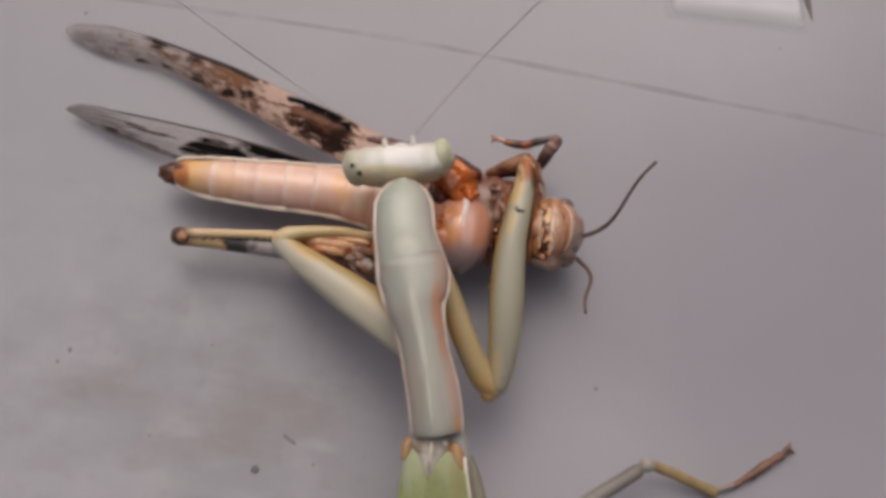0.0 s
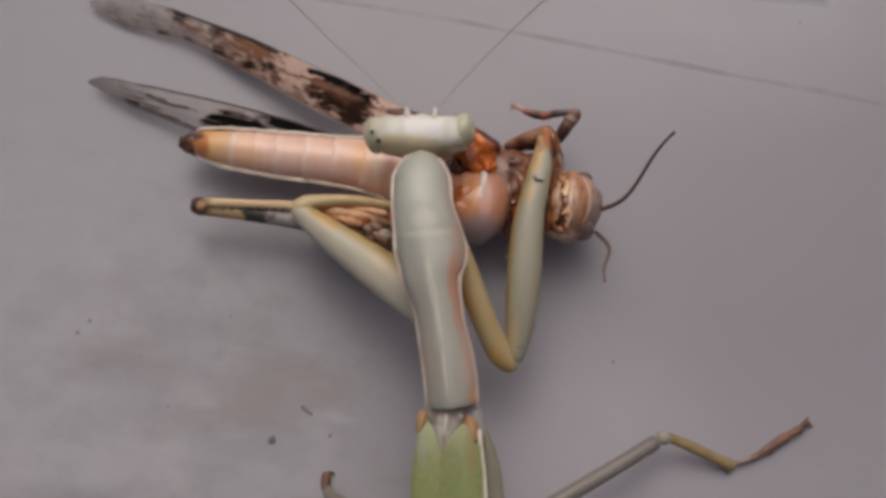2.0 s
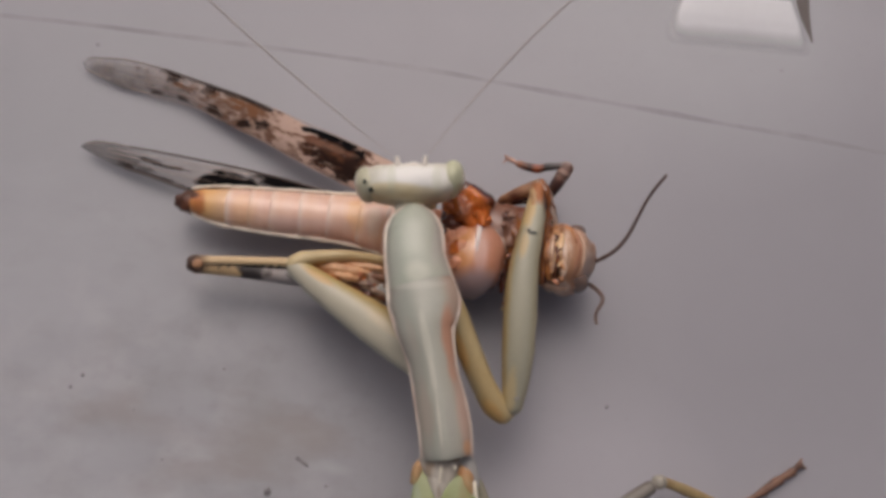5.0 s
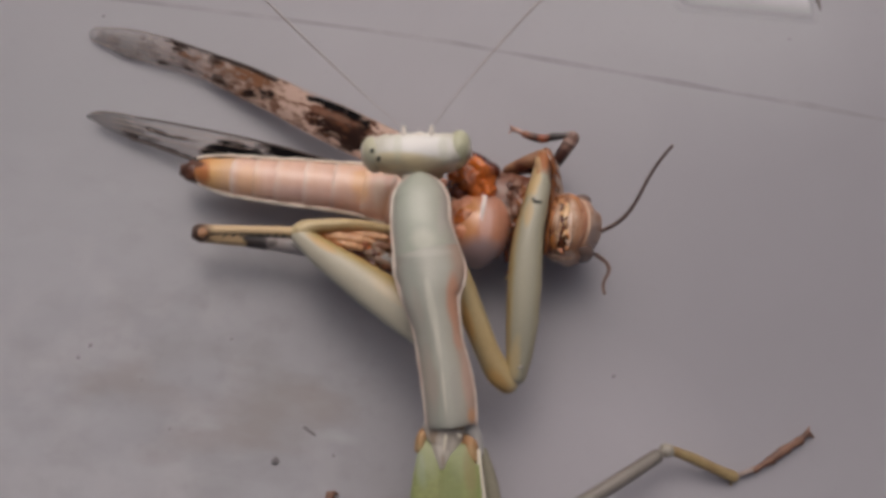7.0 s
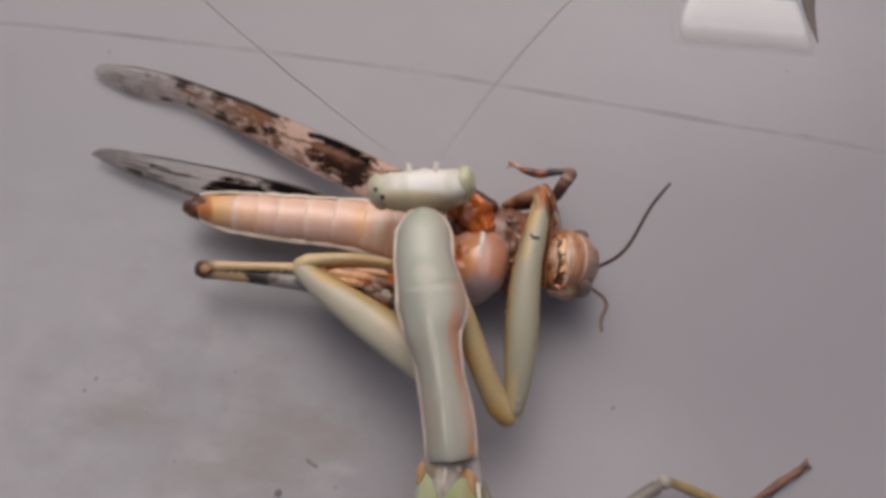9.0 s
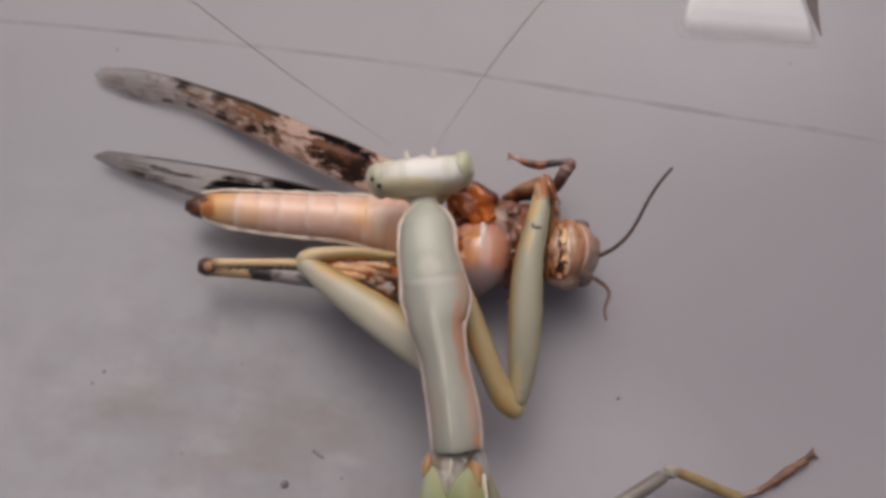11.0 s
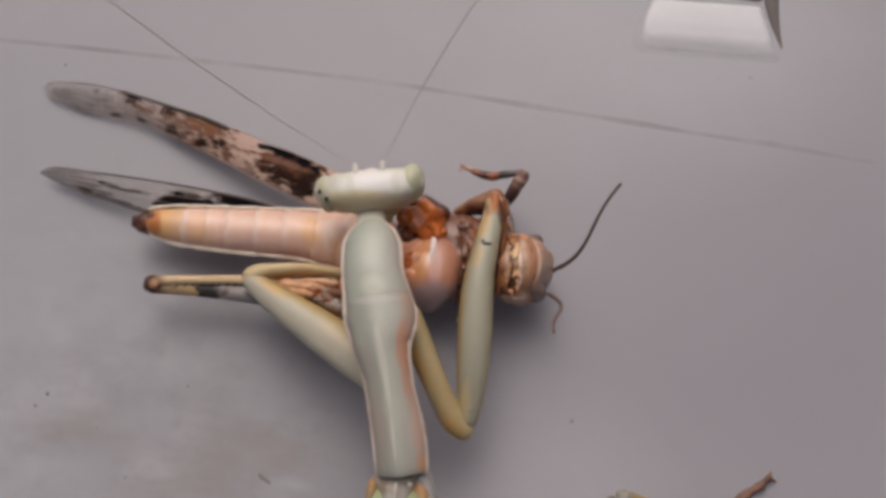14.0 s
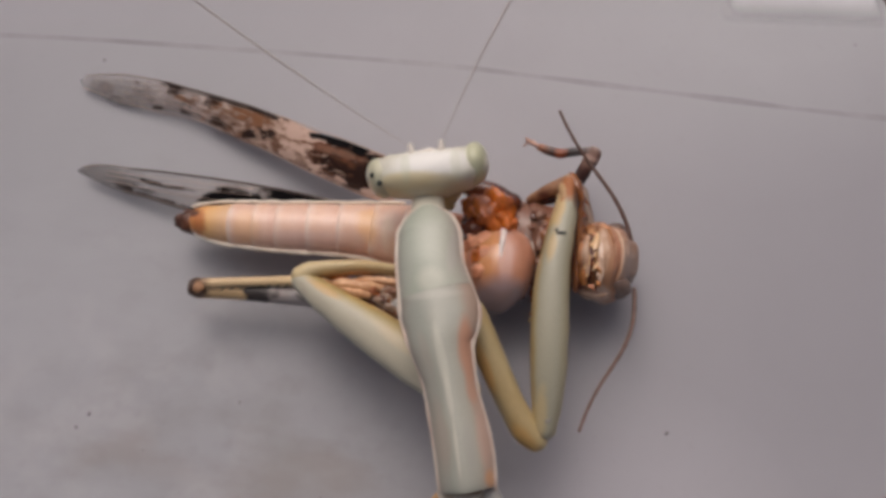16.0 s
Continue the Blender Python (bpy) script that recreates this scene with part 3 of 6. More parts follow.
# white moulded block at the edge of the surface
block = thing("plastic_block", (36.47, 35.94, 0.0), "white plastic block with rounded edges that fade into the surface", "block")
BX = [Vector(p) for p in ((26.6, 29.6), (46.1, 27.6), (44.15, 35.6), (29.6, 37.2))]


def smooth(f):
    f = min(max(f, 0.0), 1.0)
    return f * f * (3 - 2 * f)


def block_body(nu=36, nv=28):
    """A moulded ramp: it rises softly from its front and left, and drops off at the right and behind."""
    bm = bmesh.new()
    rows = []
    for k in range(nv + 1):
        v = k / nv
        row = []
        for i in range(nu + 1):
            u = i / nu
            p = BX[0].lerp(BX[1], u).lerp(BX[3].lerp(BX[2], u), v)
            h = 0.45 * min(1.0, v / 0.55) ** 0.8 * smooth(u / 0.22) * smooth((1 - u) / 0.07) * smooth((1 - v) / 0.10) - 0.02
            h += 0.22 * math.exp(-((u - 0.13) / 0.05) ** 2 - ((v - 0.6) / 0.3) ** 2)
            row.append(bm.verts.new((p.x, p.y, h)))
        rows.append(row)
    base = [[bm.verts.new((p.co.x, p.co.y, -0.06)) for p in row] for row in (rows[0], rows[-1])]
    for a, b2 in zip(rows, rows[1:]):
        for i in range(nu):
            bm.faces.new((a[i], a[i + 1], b2[i + 1], b2[i]))
    for i in range(nu):
        bm.faces.new((rows[-1][i], rows[-1][i + 1], base[1][i + 1], base[1][i]))
        bm.faces.new((base[0][i + 1], base[0][i], base[1][i], base[1][i + 1]))
    return bm


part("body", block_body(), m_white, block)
# A dark body laid where the block's cast shadow falls on its right.
part("dark_strip", body([(45.9, 29.8, 0.0, 0.2, 0.06), (45.4, 32.6, 0.0, 1.0, 0.3), (45.2, 35.0, 0.0, 1.6, 0.5), (45.2, 38.3, 0.0, 2.2, 0.6)], seg=14), m_gap_shadow, block, "dark grey-brown strip in place of the shadow along the block's side")
part("dark_strip", body([(34.5, 38.6, 0.2, 0.6, 0.5), (38.5, 37.8, 0.2, 1.4, 0.7), (43.4, 37.1, 0.2, 1.8, 0.8)], seg=14), m_gap_shadow, block, "dark grey-brown gap behind the block")

# dirt specks
SPECKS = [((-18.48, -24.19, 0.1), 0.85), ((19.15, -14.88, 0.1), 0.45), ((-39.68, -11.23, 0.1), 0.5), ((-40.98, -12.58, 0.1), 0.4), ((-23.81, -10.52, 0.1), 0.35), ((-12.05, -23.57, 0.1), 0.35), ((-33.71, -15.13, 0.1), 0.3), ((41.85, 26.0, 0.1), 0.3), ((-41.0, 29.24, 0.1), 0.4), ((-30.23, -20.67, 0.1), 0.3)]
for i, ((x, y, z), r) in enumerate(SPECKS):
    ob = part("dirt_speck", blob((x, y, r * 0.12), (r, r * random.uniform(0.7, 1.1), r * 0.2), (0, 0, random.uniform(0, 180)), 0.35, i * 3.3, 2, 0.0), m_mote if r > 0.8 else m_speck)
    tagged(ob, "tiny dark speck of dirt on the surface", "dirt", "specks on the surface")
for i, (p, q, r) in enumerate([((-15.3, -20.5, 0.1), (-14.8, -20.85, 0.1), (-14.2, -21.3, 0.1))]):
    ob = part("dust_fibre", body([(*v[:2], 0.01, 0.36, 0.04) for v in (p, q, r)], seg=6, wobble=0.1, seed=i), m_speck)
    tagged(ob, "short grey fibre of dust on the surface", "dust", "specks on the surface")

# ---- the locust ----
LO = (-16.0, 8.0, 0.0)
locust = thing("locust", LO, "dead brown and peach locust lying on the surface, half eaten", "insect")
AB = [(-28.52, 7.89, 4.4, 1.66, 3.0), (-26.94, 7.68, 4.6, 3.07, 3.6), (-24.46, 7.21, 4.8, 4.21, 4.4), (-21.22, 6.75, 5.0, 4.7, 4.8), (-18.03, 6.35, 5.0, 5.02, 5.0), (-14.85, 6.08, 5.0, 5.27, 5.2), (-11.67, 5.74, 5.0, 5.46, 5.4), (-8.49, 5.28, 5.0, 6.02, 5.6), (-5.31, 4.62, 5.0, 6.84, 6.0), (-2.45, 3.76, 5.2, 7.45, 6.6)]
AB_FINE = spline(AB, 12)


def at_x(x):
    """The abdomen's section at a distance along it."""
    xs = [r[0] for r in AB_FINE]
    return np.array([np.interp(x, xs, [r[k] for r in AB_FINE]) for k in range(5)])


cuts = [-27.45, -23.32, -20.84, -18.55, -15.3, -12.1, -8.7, -5.6, -2.79]
for i, (a, b2) in enumerate(zip(cuts, cuts[1:])):
    rows = []
    for k in range(6):
        f = k / 5
        s = at_x(a + (b2 - a) * f + (0.30 if k == 5 else 0))
        flare = 0.975 + (0.030 + 0.012 * ((i * 7) % 3)) * (1 - f) + (0.012 if k == 1 else 0)
        s[3:] *= flare
        rows.append(s)
    part("abdomen_segment", body(rows, sub=2, seg=24, cap=(0.06, 0.06), wobble=0.10, seed=i * 1.3), m_abdomen_tail if i == 0 else m_segment, locust, "amber tail segment" if i == 0 else "")
stain(m_segment, LO, [((0.86, 0.50, 0.22), (-8.99, 5.3, 7.0, 1.25, 1.6), 0, 0.7), ((0.88, 0.70, 0.52), (-6.98, 4.31, 7.0, 0.75, 3.0), 0, 0.6), ((0.62, 0.40, 0.32), (-10.84, 3.86, 7.0, 1.87, 0.6), -5, 0.5), ((0.70, 0.36, 0.18), (-5.22, 2.69, 7.0, 1.87, 1.2), 0, 0.6), ((0.84, 0.50, 0.25), (-21.52, 6.09, 7.0, 1.38, 1.2), 0, 0.6), ((0.70, 0.48, 0.42), (-15.21, 4.31, 7.0, 3.74, 0.25), -5, 0.5), ((0.46, 0.22, 0.11), (-3.0, 2.6, 8.0, 1.5, 2.0), 10, 0.75)], 0.5, 420)
stain(m_abdomen_tail, LO, [((0.50, 0.17, 0.05), (-26.65, 7.21, 6.0, 0.82, 1.6), 0, 0.9), ((0.06, 0.02, 0.015), (-27.33, 8.15, 6.0, 0.76, 0.6), 0, 0.9)], 0.5, 700)
part("tail_tip", blob((-28.14, 7.82, 4.4), (2.4, 2.5, 2.8), (0, 0, 10), 0.2, 3.0), m_tail_red, locust, "reddish-brown last tail ring")
part("tail_tip", blob((-28.81, 7.99, 4.3), (1.7, 1.9, 2.2), (0, 0, -15), 0.3, 7.0), m_tip, locust, "black blunt tail tip")
part("tail_valve", blob((-28.18, 8.42, 5.0), (1.5, 0.8, 1.0), (0, 0, 20), 0.3, 8.0), m_tip, locust, "black tail valve")
part("cercus", body([(-28.56, 7.08, 4.0, 0.51, 0.6), (-27.57, 6.68, 4.4, 0.7, 0.8)], seg=8), m_tip, locust)
# pale side plates, one for each ring, the end of each lying over the next
for side, lift in ((1, 1.35), (-1, 0.45)):
    for i, (a, b2) in enumerate(zip(cuts, cuts[1:])):
        if side > 0 and b2 > -4.5:
            continue
        rows = []
        for f, w in ((0.0, 0.44), (0.2, 0.54), (0.6, 0.58), (0.95, 0.54), (1.06, 0.4)):
            p = at_x(a + (b2 - a) * f)
            out = p[3] / 2 * (0.93 if side > 0 else 1.0) - 0.03 + 0.08 * f
            rows.append((p[0], p[1] + side * out, p[2] + lift, w * (0.62 if side > 0 else 1.1), 0.36))
        part("side_plate", body(rows, sub=3, seg=8, wobble=0.05, seed=i + side), m_fold, locust, "pale raised plate along the abdomen")

# chest
stain(m_lump, LO, [((0.40, 0.17, 0.08), (-2.2, 2.2, 8.0, 1.9, 2.2), 10, 0.75)], 0.6, 300)
# Peach and pink tones of the chest; the grey lower mark paints in shade.
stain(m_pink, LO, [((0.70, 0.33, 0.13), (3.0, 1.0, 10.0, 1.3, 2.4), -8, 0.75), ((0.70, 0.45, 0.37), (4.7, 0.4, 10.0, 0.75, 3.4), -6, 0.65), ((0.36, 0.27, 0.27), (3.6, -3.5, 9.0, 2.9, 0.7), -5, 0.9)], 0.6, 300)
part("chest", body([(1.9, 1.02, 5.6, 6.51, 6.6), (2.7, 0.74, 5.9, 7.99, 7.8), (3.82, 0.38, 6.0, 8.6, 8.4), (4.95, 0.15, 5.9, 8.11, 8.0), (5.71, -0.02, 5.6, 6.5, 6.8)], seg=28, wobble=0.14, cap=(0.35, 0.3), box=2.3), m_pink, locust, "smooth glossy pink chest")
part("chest_rim", body([(5.75, 3.4, 6.6, 0.7, 1.0), (6.25, 1.4, 7.0, 0.75, 1.0), (6.35, -0.6, 6.9, 0.7, 1.0), (6.0, -2.6, 6.2, 0.5, 0.9)], seg=10, wobble=0.18), m_gore, locust, "dark red-brown rim of the chest")
part("chest_side", body([(-3.53, 4.02, 5.2, 6.57, 6.2), (-0.56, 2.91, 5.4, 7.68, 6.8), (1.9, 1.73, 5.4, 8.16, 7.2)], seg=20, wobble=0.25, seed=3, cap=(0.1, 0.3)), m_lump, locust)
for i, (at, sx, sy, sz, mat) in enumerate([((1.3, 2.6, 8.7), 2.0, 2.2, 1.6, m_lump), ((2.6, 2.5, 9.0), 2.1, 1.8, 1.4, m_lump), ((1.9, 0.9, 9.5), 1.9, 1.3, 1.2, m_flesh), ((2.55, 1.2, 9.6), 1.2, 1.5, 1.0, m_lump), ((2.0, -0.6, 9.5), 1.5, 1.6, 1.0, m_lump)]):
    part("flesh_lump", blob(at, (sx, sy, sz), (0, 0, i * 40), 0.3, i * 2.1, 4), mat, locust, "raw pink flesh lump")
part("torn_flesh", blob((3.25, 5.69, 7.4), (5.0, 5.0, 5.4), (0, 0, 15), 0.4, 5.0, 4), m_flesh, locust, "wet orange-brown torn flesh")
part("torn_flesh", blob((2.24, 5.88, 8.2), (2.8, 3.4, 3.6), (0, 0, 30), 0.5, 9.0, 4), m_flesh, locust, "wet orange-brown torn flesh")
part("torn_flesh", blob((4.23, 4.45, 7.6), (2.6, 2.8, 3.6), (0, 0, 60), 0.5, 12.0, 4), m_flesh, locust, "wet orange-brown torn flesh")
part("torn_flesh", blob((1.13, 4.77, 7.0), (2.4, 3.8, 3.4), (0, 0, -20), 0.3, 15.0, 3), m_gore, locust, "dark red-brown torn flesh")
part("torn_flesh", blob((3.61, 3.34, 7.4), (3.6, 1.4, 2.6), (0, 0, -10), 0.3, 18.0, 3), m_gore, locust, "dark red-brown torn flesh")
part("torn_flesh", blob((1.5, 3.7, 8.4), (2.6, 2.4, 2.4), (0, 0, 25), 0.45, 21.0, 4), m_gore, locust, "dark red-brown torn flesh")
part("wing_root", body([(-5.96, 11.09, 6.4, 1.27, 1.4), (-1.5, 9.72, 7.2, 1.64, 1.6), (2.88, 8.05, 7.8, 2.12, 2.0), (5.5, 6.74, 7.6, 1.87, 2.0)], seg=12, wobble=0.2, seed=2), m_gore, locust, "dark brown torn wing root")
# White membrane at the top; below it the chest's highlight, modelled as a pale strip.
part("chest_highlight", body([(4.5, 4.2, 7.9, 0.45, 0.5), (4.6, 3.5, 8.85, 0.75, 0.6), (4.45, 2.5, 9.62, 0.66, 0.55), (4.3, 1.5, 9.98, 0.5, 0.42), (4.2, 0.5, 10.06, 0.25, 0.25)], seg=12, wobble=0.08), m_chest_highlight, locust, "pale membrane and highlight of the chest, shaped as a strip")
part("neck", body([(5.94, 4.36, 5.4, 6.31, 5.2), (7.94, 3.43, 5.4, 7.05, 5.6), (10.12, 2.45, 5.6, 7.03, 6.0), (12.16, 1.47, 5.6, 7.02, 6.4)], seg=22, wobble=0.45, seed=6), m_neck, locust, "dark grey-brown crumpled neck")
for i, (rows, mat) in enumerate([([(6.9, 5.76, 6.8, 1.25, 1.0), (7.08, 3.67, 7.6, 1.49, 1.1), (7.1, 1.06, 7.7, 1.23, 1.0), (6.99, -1.16, 6.9, 0.74, 0.8)], m_shell), ([(7.78, 6.28, 6.8, 1.38, 1.0), (7.94, 4.26, 7.8, 1.61, 1.2), (7.9, 1.87, 8.0, 1.11, 1.1)], m_neck),
                               ([(8.64, 5.69, 7.0, 1.13, 0.9), (8.54, 3.67, 8.0, 1.48, 1.2), (8.49, 1.17, 8.2, 1.23, 1.1), (8.13, -0.94, 7.5, 0.74, 0.9)], m_bloody), ([(9.3, 5.1, 7.2, 1.0, 0.9), (9.26, 2.87, 8.1, 1.23, 1.2), (8.91, 0.55, 8.1, 1.11, 1.1)], m_neck), ([(7.35, 0.37, 7.4, 0.62, 0.8), (7.22, -1.24, 7.2, 0.68, 0.8), (6.92, -3.07, 6.4, 0.49, 0.8)], m_gore)]):
    part("neck_fold", body(rows, sub=6, seg=14, wobble=0.42, seed=i * 3.7), mat, locust)
for i, (at, d) in enumerate([((8.12, 4.71, 9.2), 1.0), ((7.25, 3.65, 9.1), 0.8), ((8.66, 2.15, 9.6), 0.7)]):
    part("wet_bead", blob(at, (d, d * 0.8, d * 0.6), (0, 0, i * 50), 0.25, i * 4.4, 3), m_neck, locust, "small wet grey bead")

NECK_A, NECK_B = Vector((6.44, 5.56, 8.6)), Vector((8.92, -0.99, 8.6))
for i in range(9):
    f, g = random.random(), random.random()
    at = (NECK_A.x + (NECK_B.x - NECK_A.x) * g, NECK_A.y + (NECK_B.y - NECK_A.y) * f, 8.2 + 0.5 * math.sin(math.pi * f))
    part("neck_shred", blob(at, (random.uniform(0.3, 0.9), random.uniform(0.4, 1.0), 0.4), (0, 0, random.uniform(-60, 60)), 0.5, i * 3.1, 2), (m_neck, m_gore, m_shell, m_lleg, m_neck, m_shell, m_bloody)[i % 7], locust)
# locust head
stain(m_lhead, LO, [((0.84, 0.55, 0.28), (12.73, 1.57, 9.0, 0.92, 1.2), 0, 0.9), ((0.84, 0.70, 0.56), (13.93, 0.8, 9.0, 0.49, 4.0), -4, 0.7), ((0.36, 0.27, 0.22), (16.45, -0.5, 8.0, 0.86, 3.0), 0, 0.8), ((0.45, 0.20, 0.07), (12.28, -1.6, 9.0, 0.97, 0.9), 0, 0.8), ((0.78, 0.62, 0.50), (12.95, -2.85, 8.0, 1.34, 0.5), -5, 0.8), ((0.05, 0.025, 0.02), (12.57, 0.04, 9.0, 0.37, 0.8), 30, 0.9)], 0.5, 700)
lhead = part("head", body([(11.9, 0.89, 5.6, 6.01, 6.6), (12.88, 0.7, 5.8, 7.37, 7.6), (14.12, 0.57, 5.8, 7.87, 8.0), (15.3, 0.63, 5.6, 7.01, 7.2), (16.2, 0.55, 5.4, 5.2, 5.4)], seg=32, wobble=0.3, cap=(0.3, 0.45)), m_lhead, locust, "brown and cream streaked locust head")
for i, (top, bottom, z, w, bow, mat) in enumerate([((13.75, 3.5, 5.8), (13.7, -2.4, 5.8), 9.78, 0.62, 0.75, m_stripe), ((14.6, 3.9, 5.8), (14.5, -2.9, 5.8), 9.78, 0.3, 0.8, m_lhead), ((15.15, 3.75, 5.8), (14.95, -2.7, 5.8), 9.45, 0.42, 1.05, m_stripe), ((16.0, 3.1, 5.8), (15.8, -1.7, 5.8), 8.7, 0.28, 0.7, m_lhead)]):
    rows = []
    for k in range(9):
        s = k / 4 - 1
        p = between(top, bottom, k / 8)
        rows.append((p[0] + bow * (1 - s * s) - 0.25, p[1], 5.8 + (z - 5.8) * math.sqrt(max(0, 1 - 0.92 * s * s)), w * (1 - 0.5 * s * s), 0.5))
    part("face_ridge", body(rows, sub=3, seg=8, wobble=0.14, seed=i * 2.0), mat, lhead, "cream ridge down the face")
for i, (rows, mat) in enumerate([([(11.58, 2.9, 8.4, 0.62, 1.2), (11.23, 0.17, 9.0, 0.61, 1.2), (11.48, -2.46, 8.2, 0.55, 1.2)], m_gore), ([(12.09, 2.62, 8.9, 0.74, 1.2), (11.73, 0.02, 9.5, 0.79, 1.4), (11.98, -2.3, 8.8, 0.67, 1.2)], m_mouth), ([(12.59, 1.99, 9.3, 0.61, 1.0), (12.18, 0.16, 9.9, 0.73, 1.2), (12.48, -1.49, 9.5, 0.61, 1.0)], m_stripe),
                               ([(12.95, 0.98, 9.7, 0.36, 0.8), (12.76, -0.74, 9.95, 0.42, 0.8), (12.42, -2.25, 9.3, 0.36, 0.8)], m_gore), ([(13.46, 2.4, 9.2, 0.61, 0.9), (13.25, 1.07, 9.8, 0.79, 1.0), (13.09, -0.09, 9.9, 0.54, 0.8)], m_bright), ([(13.56, -0.34, 9.9, 0.48, 0.8), (13.43, -1.89, 9.6, 0.67, 1.0), (12.99, -2.77, 8.9, 0.55, 0.8)], m_stripe),
                               ([(12.74, 3.48, 8.0, 0.62, 1.0), (13.74, 3.67, 8.0, 0.68, 1.0), (14.72, 3.22, 8.0, 0.56, 0.9)], m_mouth), ([(11.79, -2.69, 7.4, 0.55, 1.0), (12.96, -3.15, 7.2, 0.61, 1.0), (14.26, -2.96, 7.2, 0.49, 0.9)], m_stripe)]):
    part("mouthpart", body(rows, sub=5, seg=10, wobble=0.22, seed=i * 2.3), mat, lhead, "cream, orange and dark brown mouthpart")
MOUTH_A, MOUTH_B = Vector((11.78, 2.49, 8.9)), Vector((13.35, -3.09, 8.9))
for i in range(22):
    f, g = random.random(), random.random()
    x, y = MOUTH_A.x + (MOUTH_B.x - MOUTH_A.x) * g, MOUTH_A.y + (MOUTH_B.y - MOUTH_A.y) * f
    z = 8.8 + 1.0 * math.sin(math.pi * f) + 0.5 * g
    part("mouthpart", blob((x, y, z), (random.uniform(0.3, 0.6), random.uniform(0.5, 1.3), 0.5), (0, 0, random.uniform(-50, 50)), 0.5, i * 1.9, 2), (m_bright, m_mouth, m_gore, m_mouth, m_bright, m_lump, m_gore)[i % 7], lhead)
part("eye", blob((15.13, -1.99, 6.2), (3.0, 2.4, 4.4), (0, 0, -20), 0.03, 1.0), m_leye, lhead, "dull grey-brown compound eye")
part("eye", blob((15.23, 3.5, 5.6), (2.8, 2.0, 4.0), (0, 0, 20), 0.03, 2.0), m_leye, lhead, "dull grey-brown compound eye")


def locust_antenna(name_label, base, bow):
    n = 23
    pts = [(16.6 * f, bow * math.sin(math.pi * f) * (1 - 0.3 * f) + 0.4 * bow * math.sin(2 * math.pi * f), 0) for f in (i / n for i in range(n + 1))]
    bm = bmesh.new()
    r = [0.23 - 0.09 * i / n for i in range(n + 1)]
    rows = []
    for i, (p, k) in enumerate(zip(pts, r)):
        rows.append((*p, 2 * k * (1.12 if i % 2 else 0.94), 2 * k * (1.12 if i % 2 else 0.94)))
    loft(bm, rows, sub=2, seg=8)
    bmesh.ops.translate(bm, vec=Vector(base), verts=bm.verts)
    return part("antenna", bm, m_lantenna, locust, name_label, pivot=base)


LA_UP, LA_LOW = (17.06, 0.13, 6.2), (16.87, -2.22, 5.6)
antenna_up = locust_antenna("thin dark brown jointed antenna", LA_UP, -1.0)
antenna_low = locust_antenna("thin dark brown jointed antenna", LA_LOW, 1.0)

# locust legs
hind = part("hind_femur", body([(-26.87, 0.28, 5.0, 1.76, 1.8), (-24.09, 0.02, 5.0, 1.63, 1.7), (-19.68, -0.5, 5.0, 1.88, 1.9), (-15.28, -1.02, 5.0, 2.25, 2.2), (-10.26, -1.28, 5.0, 3.51, 2.8), (-5.25, -1.28, 5.0, 4.63, 3.4)], seg=16, wobble=0.1), m_lfemur, locust, "banded black, white and orange hind thigh")
part("knee", blob((-26.73, 0.36, 5.4), (2.2, 2.1, 2.2), (0, 0, 0), 0.12, 2.0), m_lknee, hind, "dark brown round knee")
part("knee_cap", blob((-26.37, 0.1, 6.55), (1.15, 1.1, 0.6), (0, 0, 0), 0.15, 6.0), m_lleg_pale, hind, "pale tan knee face")
part("hind_tibia", body([(-26.32, 0.64, 6.0, 1.12, 1.1), (-22.68, 0.55, 6.1, 1.0, 1.0), (-16.43, 0.26, 6.2, 1.06, 1.0), (-11.41, -0.5, 6.4, 1.37, 1.2), (-5.82, -0.43, 6.6, 1.61, 1.4)], seg=12, wobble=0.05), m_ltibia, locust, "yellow hind shin with dark spines")
spines("shin_spine", (-23.86, -0.09, 6.3), (-16.39, -0.12, 6.4), (-0.3, -0.3, 0.2), 9, 0.22, [m_dark], locust)
for i, rows in enumerate([[(-13.69, -0.74, 8.4, 0.5, 0.9), (-11.8, -1.03, 9.0, 0.95, 1.1), (-9.34, -1.41, 9.2, 1.1, 1.2), (-7.53, -1.73, 9.0, 0.7, 1.0)], [(-12.2, -1.4, 8.6, 0.4, 0.8), (-10.4, -1.9, 9.0, 0.85, 1.1), (-8.73, -2.33, 9.1, 0.6, 1.0)], [(-9.97, -0.75, 8.9, 0.4, 0.8), (-8.13, -0.95, 9.1, 0.85, 1.0), (-6.01, -1.3, 8.9, 0.6, 0.9)]]):
    part("thigh_muscle", body(rows, sub=7, seg=12, wobble=0.25, seed=8 + i), m_muscle, hind, "torn orange muscle of the thigh")
